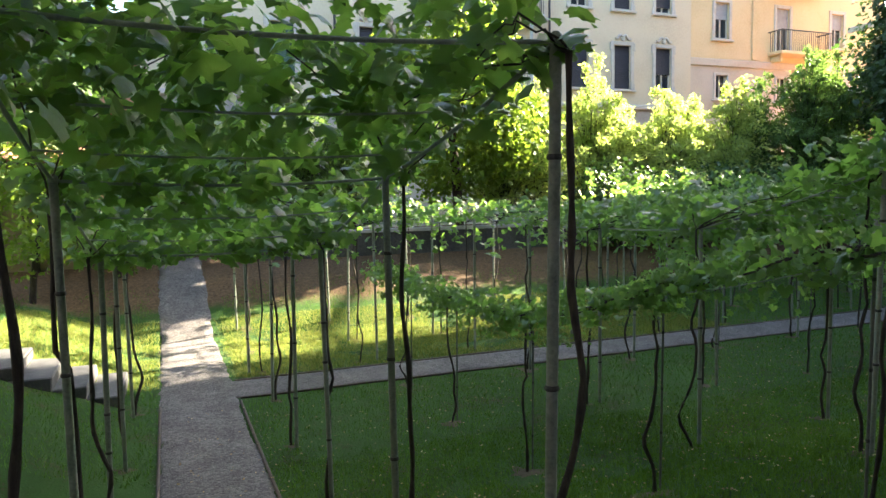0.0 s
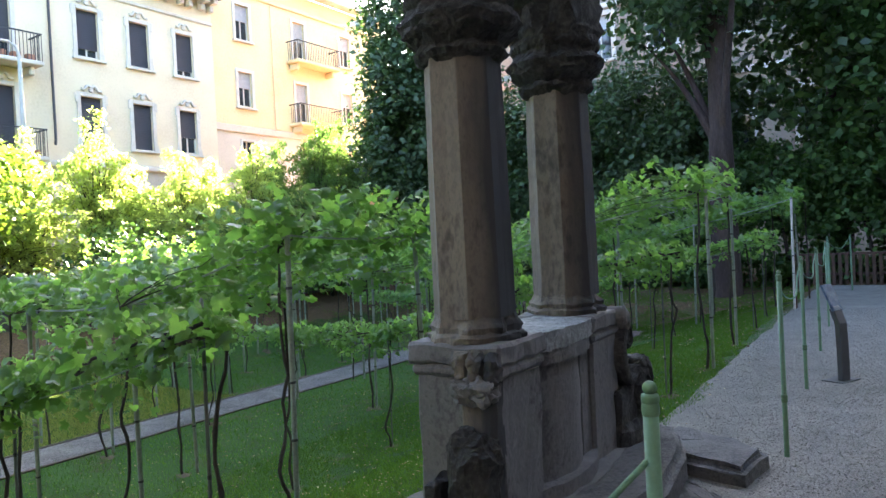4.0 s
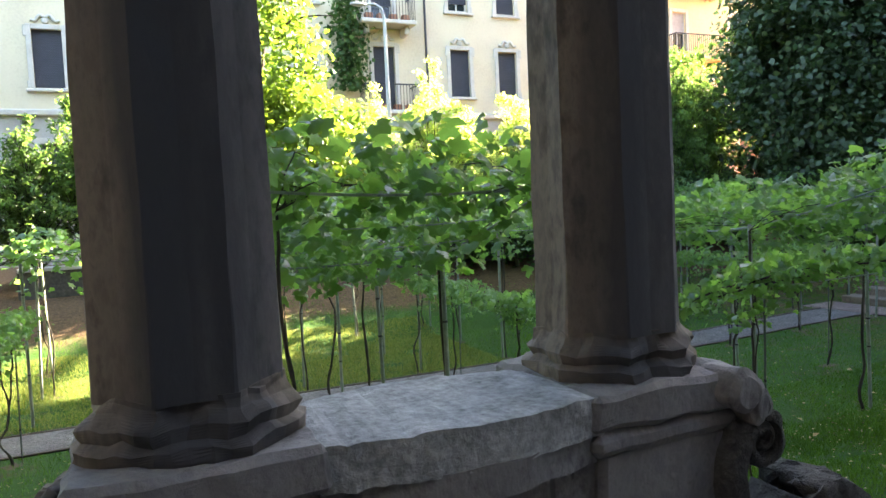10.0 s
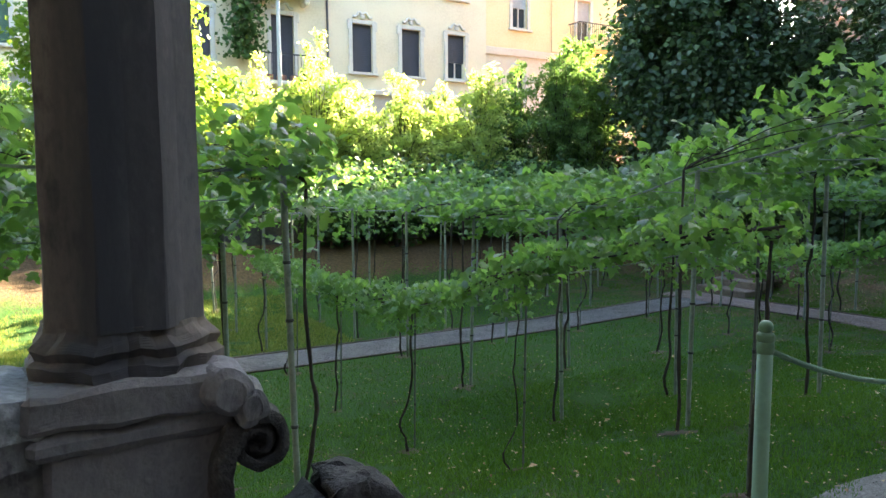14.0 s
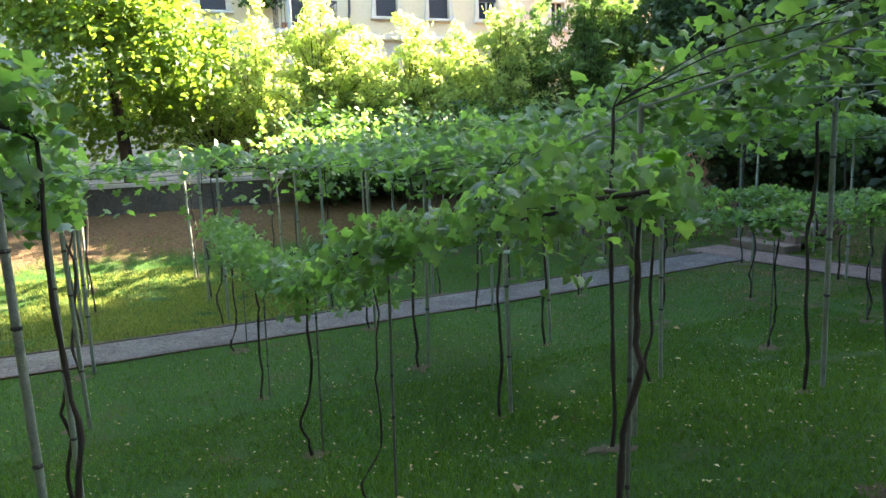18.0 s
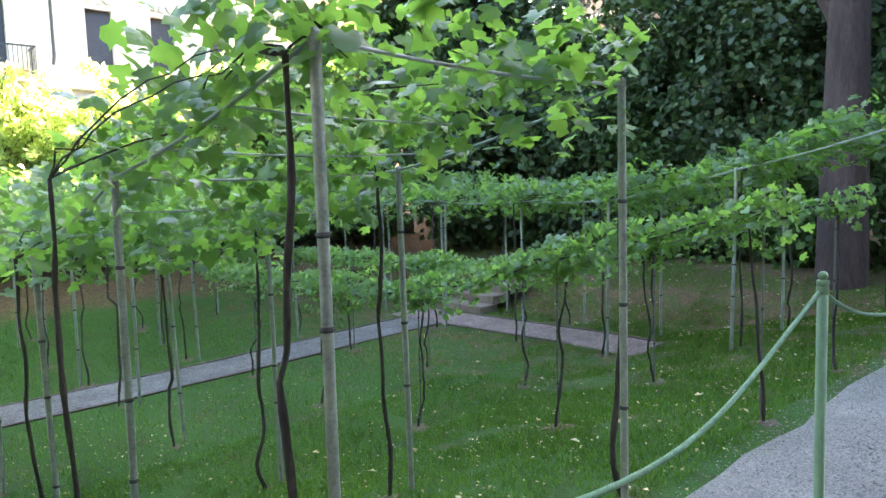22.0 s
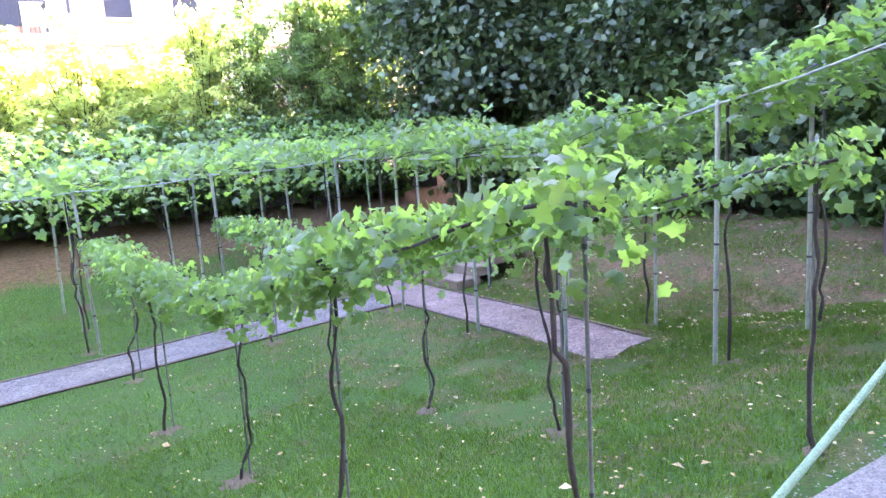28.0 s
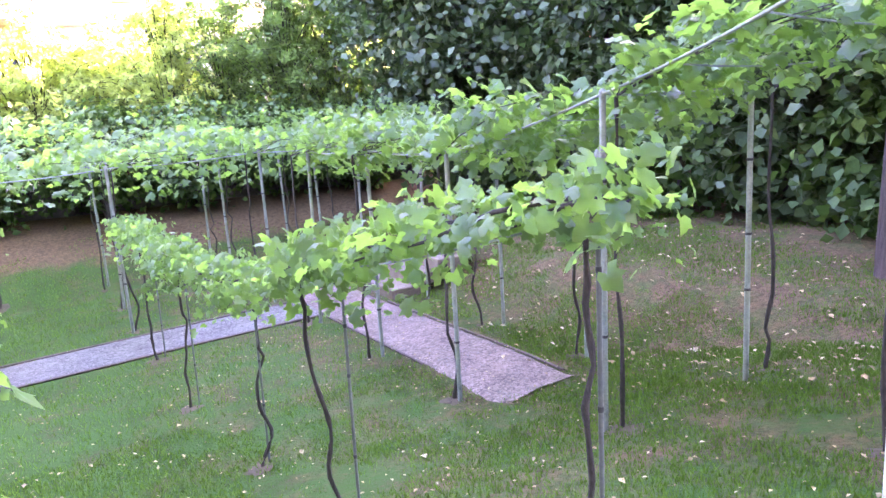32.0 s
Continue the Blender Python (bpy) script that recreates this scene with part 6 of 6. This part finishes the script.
def grass_patch(x0, x1, y0, y1, count, height, seed, mat=GRASS, label="short green lawn grass with bare patches"):
    r = np.random.default_rng(seed)
    x, y = r.uniform(x0, x1, count), r.uniform(y0, y1, count)
    dens = np.array([noise.noise((a * 0.9, b * 0.9, 2.0)) + 0.6 * noise.noise((a * 3.1, b * 3.1, 5.0)) for a, b in zip(x, y)])
    ok = (y > terrace_edge(x) + 0.05 + 0.25 * np.abs(dens)) & ~on_path(x + r.normal(0, 0.045, count), y + r.normal(0, 0.045, count)) & (dens + r.normal(0, 0.16, count) > -0.50 + np.maximum(np.maximum(0.75 * np.clip((y - 13.2) / 1.5, 0, 1), 0.33 * np.clip((x - 16.2) / 2.2, 0, 1)), 0.34 * np.clip((x - 11.5) / 4.5, 0, 1))) & ~((x > 4.0) & (x < 5.95) & (y < 2.4))
    x, y = x[ok], y[ok]
    n = len(x)
    z = ground_z(x, y) - 0.015
    a = r.uniform(0, 2 * math.pi, n)
    h = r.uniform(0.4, 1.0, n) * height
    lean = r.normal(0, 0.45, (n, 2)) * h[:, None]
    w = 0.0055
    dx, dy = np.cos(a) * w, np.sin(a) * w
    V = np.stack([np.stack([x - dx, y - dy, z], -1), np.stack([x + dx, y + dy, z], -1), np.stack([x + lean[:, 0], y + lean[:, 1], z + 0.015 + h], -1)], 1).reshape(-1, 3)
    ob = new("grass", mesh_from("grass", V, np.arange(3 * n).reshape(-1, 3), mat))
    return tagged(ob, label, "grass", kind="stuff")


grass_patch(0.0, 19.5, 1.0, 6.5, 340000, 0.042, 3)
grass_patch(-3.0, 22.3, 6.5, 15.0, 125000, 0.06, 4)
grass_patch(17.5, 22.3, 1.9, 9.0, 80000, 0.045, 9)
# pale blades laid where the sun patch falls, to brighten it
grass_patch(-2.4, 9.5, 9.8, 13.6, 120000, 0.06, 12, SUNLIT_GRASS, "grass on the open side of the path, painted pale as if sunlit")


def scatter_leaves(count, box4, size, seed, label):
    r = np.random.default_rng(seed)
    x, y = r.uniform(box4[0], box4[1], count), r.uniform(box4[2], box4[3], count)
    ok = y > terrace_edge(x) - 0.15
    x, y = x[ok], y[ok]
    n = len(x)
    P = np.stack([x, y, ground_z(x, y) + 0.03], -1)
    N = np.stack([r.normal(0, 0.25, n), r.normal(0, 0.25, n), np.ones(n)], -1)
    return tagged(new("fallen_leaves", small_leaves("fallen_leaves", P, N, r.uniform(*size, n), LITTER, r, 0.34)), label, "leaves", kind="stuff")


scatter_leaves(5000, (0, 19, 1.2, 8.5), (0.012, 0.034), 5, "small pale fallen leaves and petals on the grass")
scatter_leaves(700, (17.8, 22.2, 2.2, 9.5), (0.025, 0.075), 16, "brown dry leaves lying on the bare bank")
scatter_leaves(90, (8, 20, 1.6, 7.0), (0.035, 0.075), 6, "brown and pale dry leaves lying on the grass")


def pebbles(count, box4, seed, path_only=False):
    r = np.random.default_rng(seed)
    x, y = r.uniform(box4[0], box4[1], count), r.uniform(box4[2], box4[3], count)
    ok = on_path(x, y) if path_only else y < terrace_edge(x) + 0.12 * r.normal(size=count)
    x, y = x[ok], y[ok]
    n = len(x)
    o = np.array([(1, 0, 0), (0, 1, 0), (-1, 0, 0), (0, -1, 0), (0, 0, 0.7), (0, 0, -0.5)])
    s = r.uniform(0.003, 0.008, (n, 1, 1)) * r.uniform(0.6, 1.3, (n, 1, 3))
    a = r.uniform(0, 6.3, n)
    ca, sa = np.cos(a)[:, None], np.sin(a)[:, None]
    q = o[None] * s
    q = np.stack([q[..., 0] * ca - q[..., 1] * sa, q[..., 0] * sa + q[..., 1] * ca, q[..., 2]], -1)
    V = q + np.stack([x, y, ground_z(x, y) + (0.022 if path_only else 0.032)], -1)[:, None]
    f = np.array([(0, 1, 4), (1, 2, 4), (2, 3, 4), (3, 0, 4), (1, 0, 5), (2, 1, 5), (3, 2, 5), (0, 3, 5)])
    F = (np.arange(n)[:, None, None] * 6 + f[None]).reshape(-1, 3)
    return tagged(new("gravel_stones", mesh_from("gravel_stones", V.reshape(-1, 3), F, PEBBLE)), "loose grey gravel stones", "gravel", kind="stuff")


pebbles(42000, (4.5, 16.0, -0.8, 2.2), 7)
pebbles(26000, (-0.2, 18, 4.3, 9.9), 8, True)
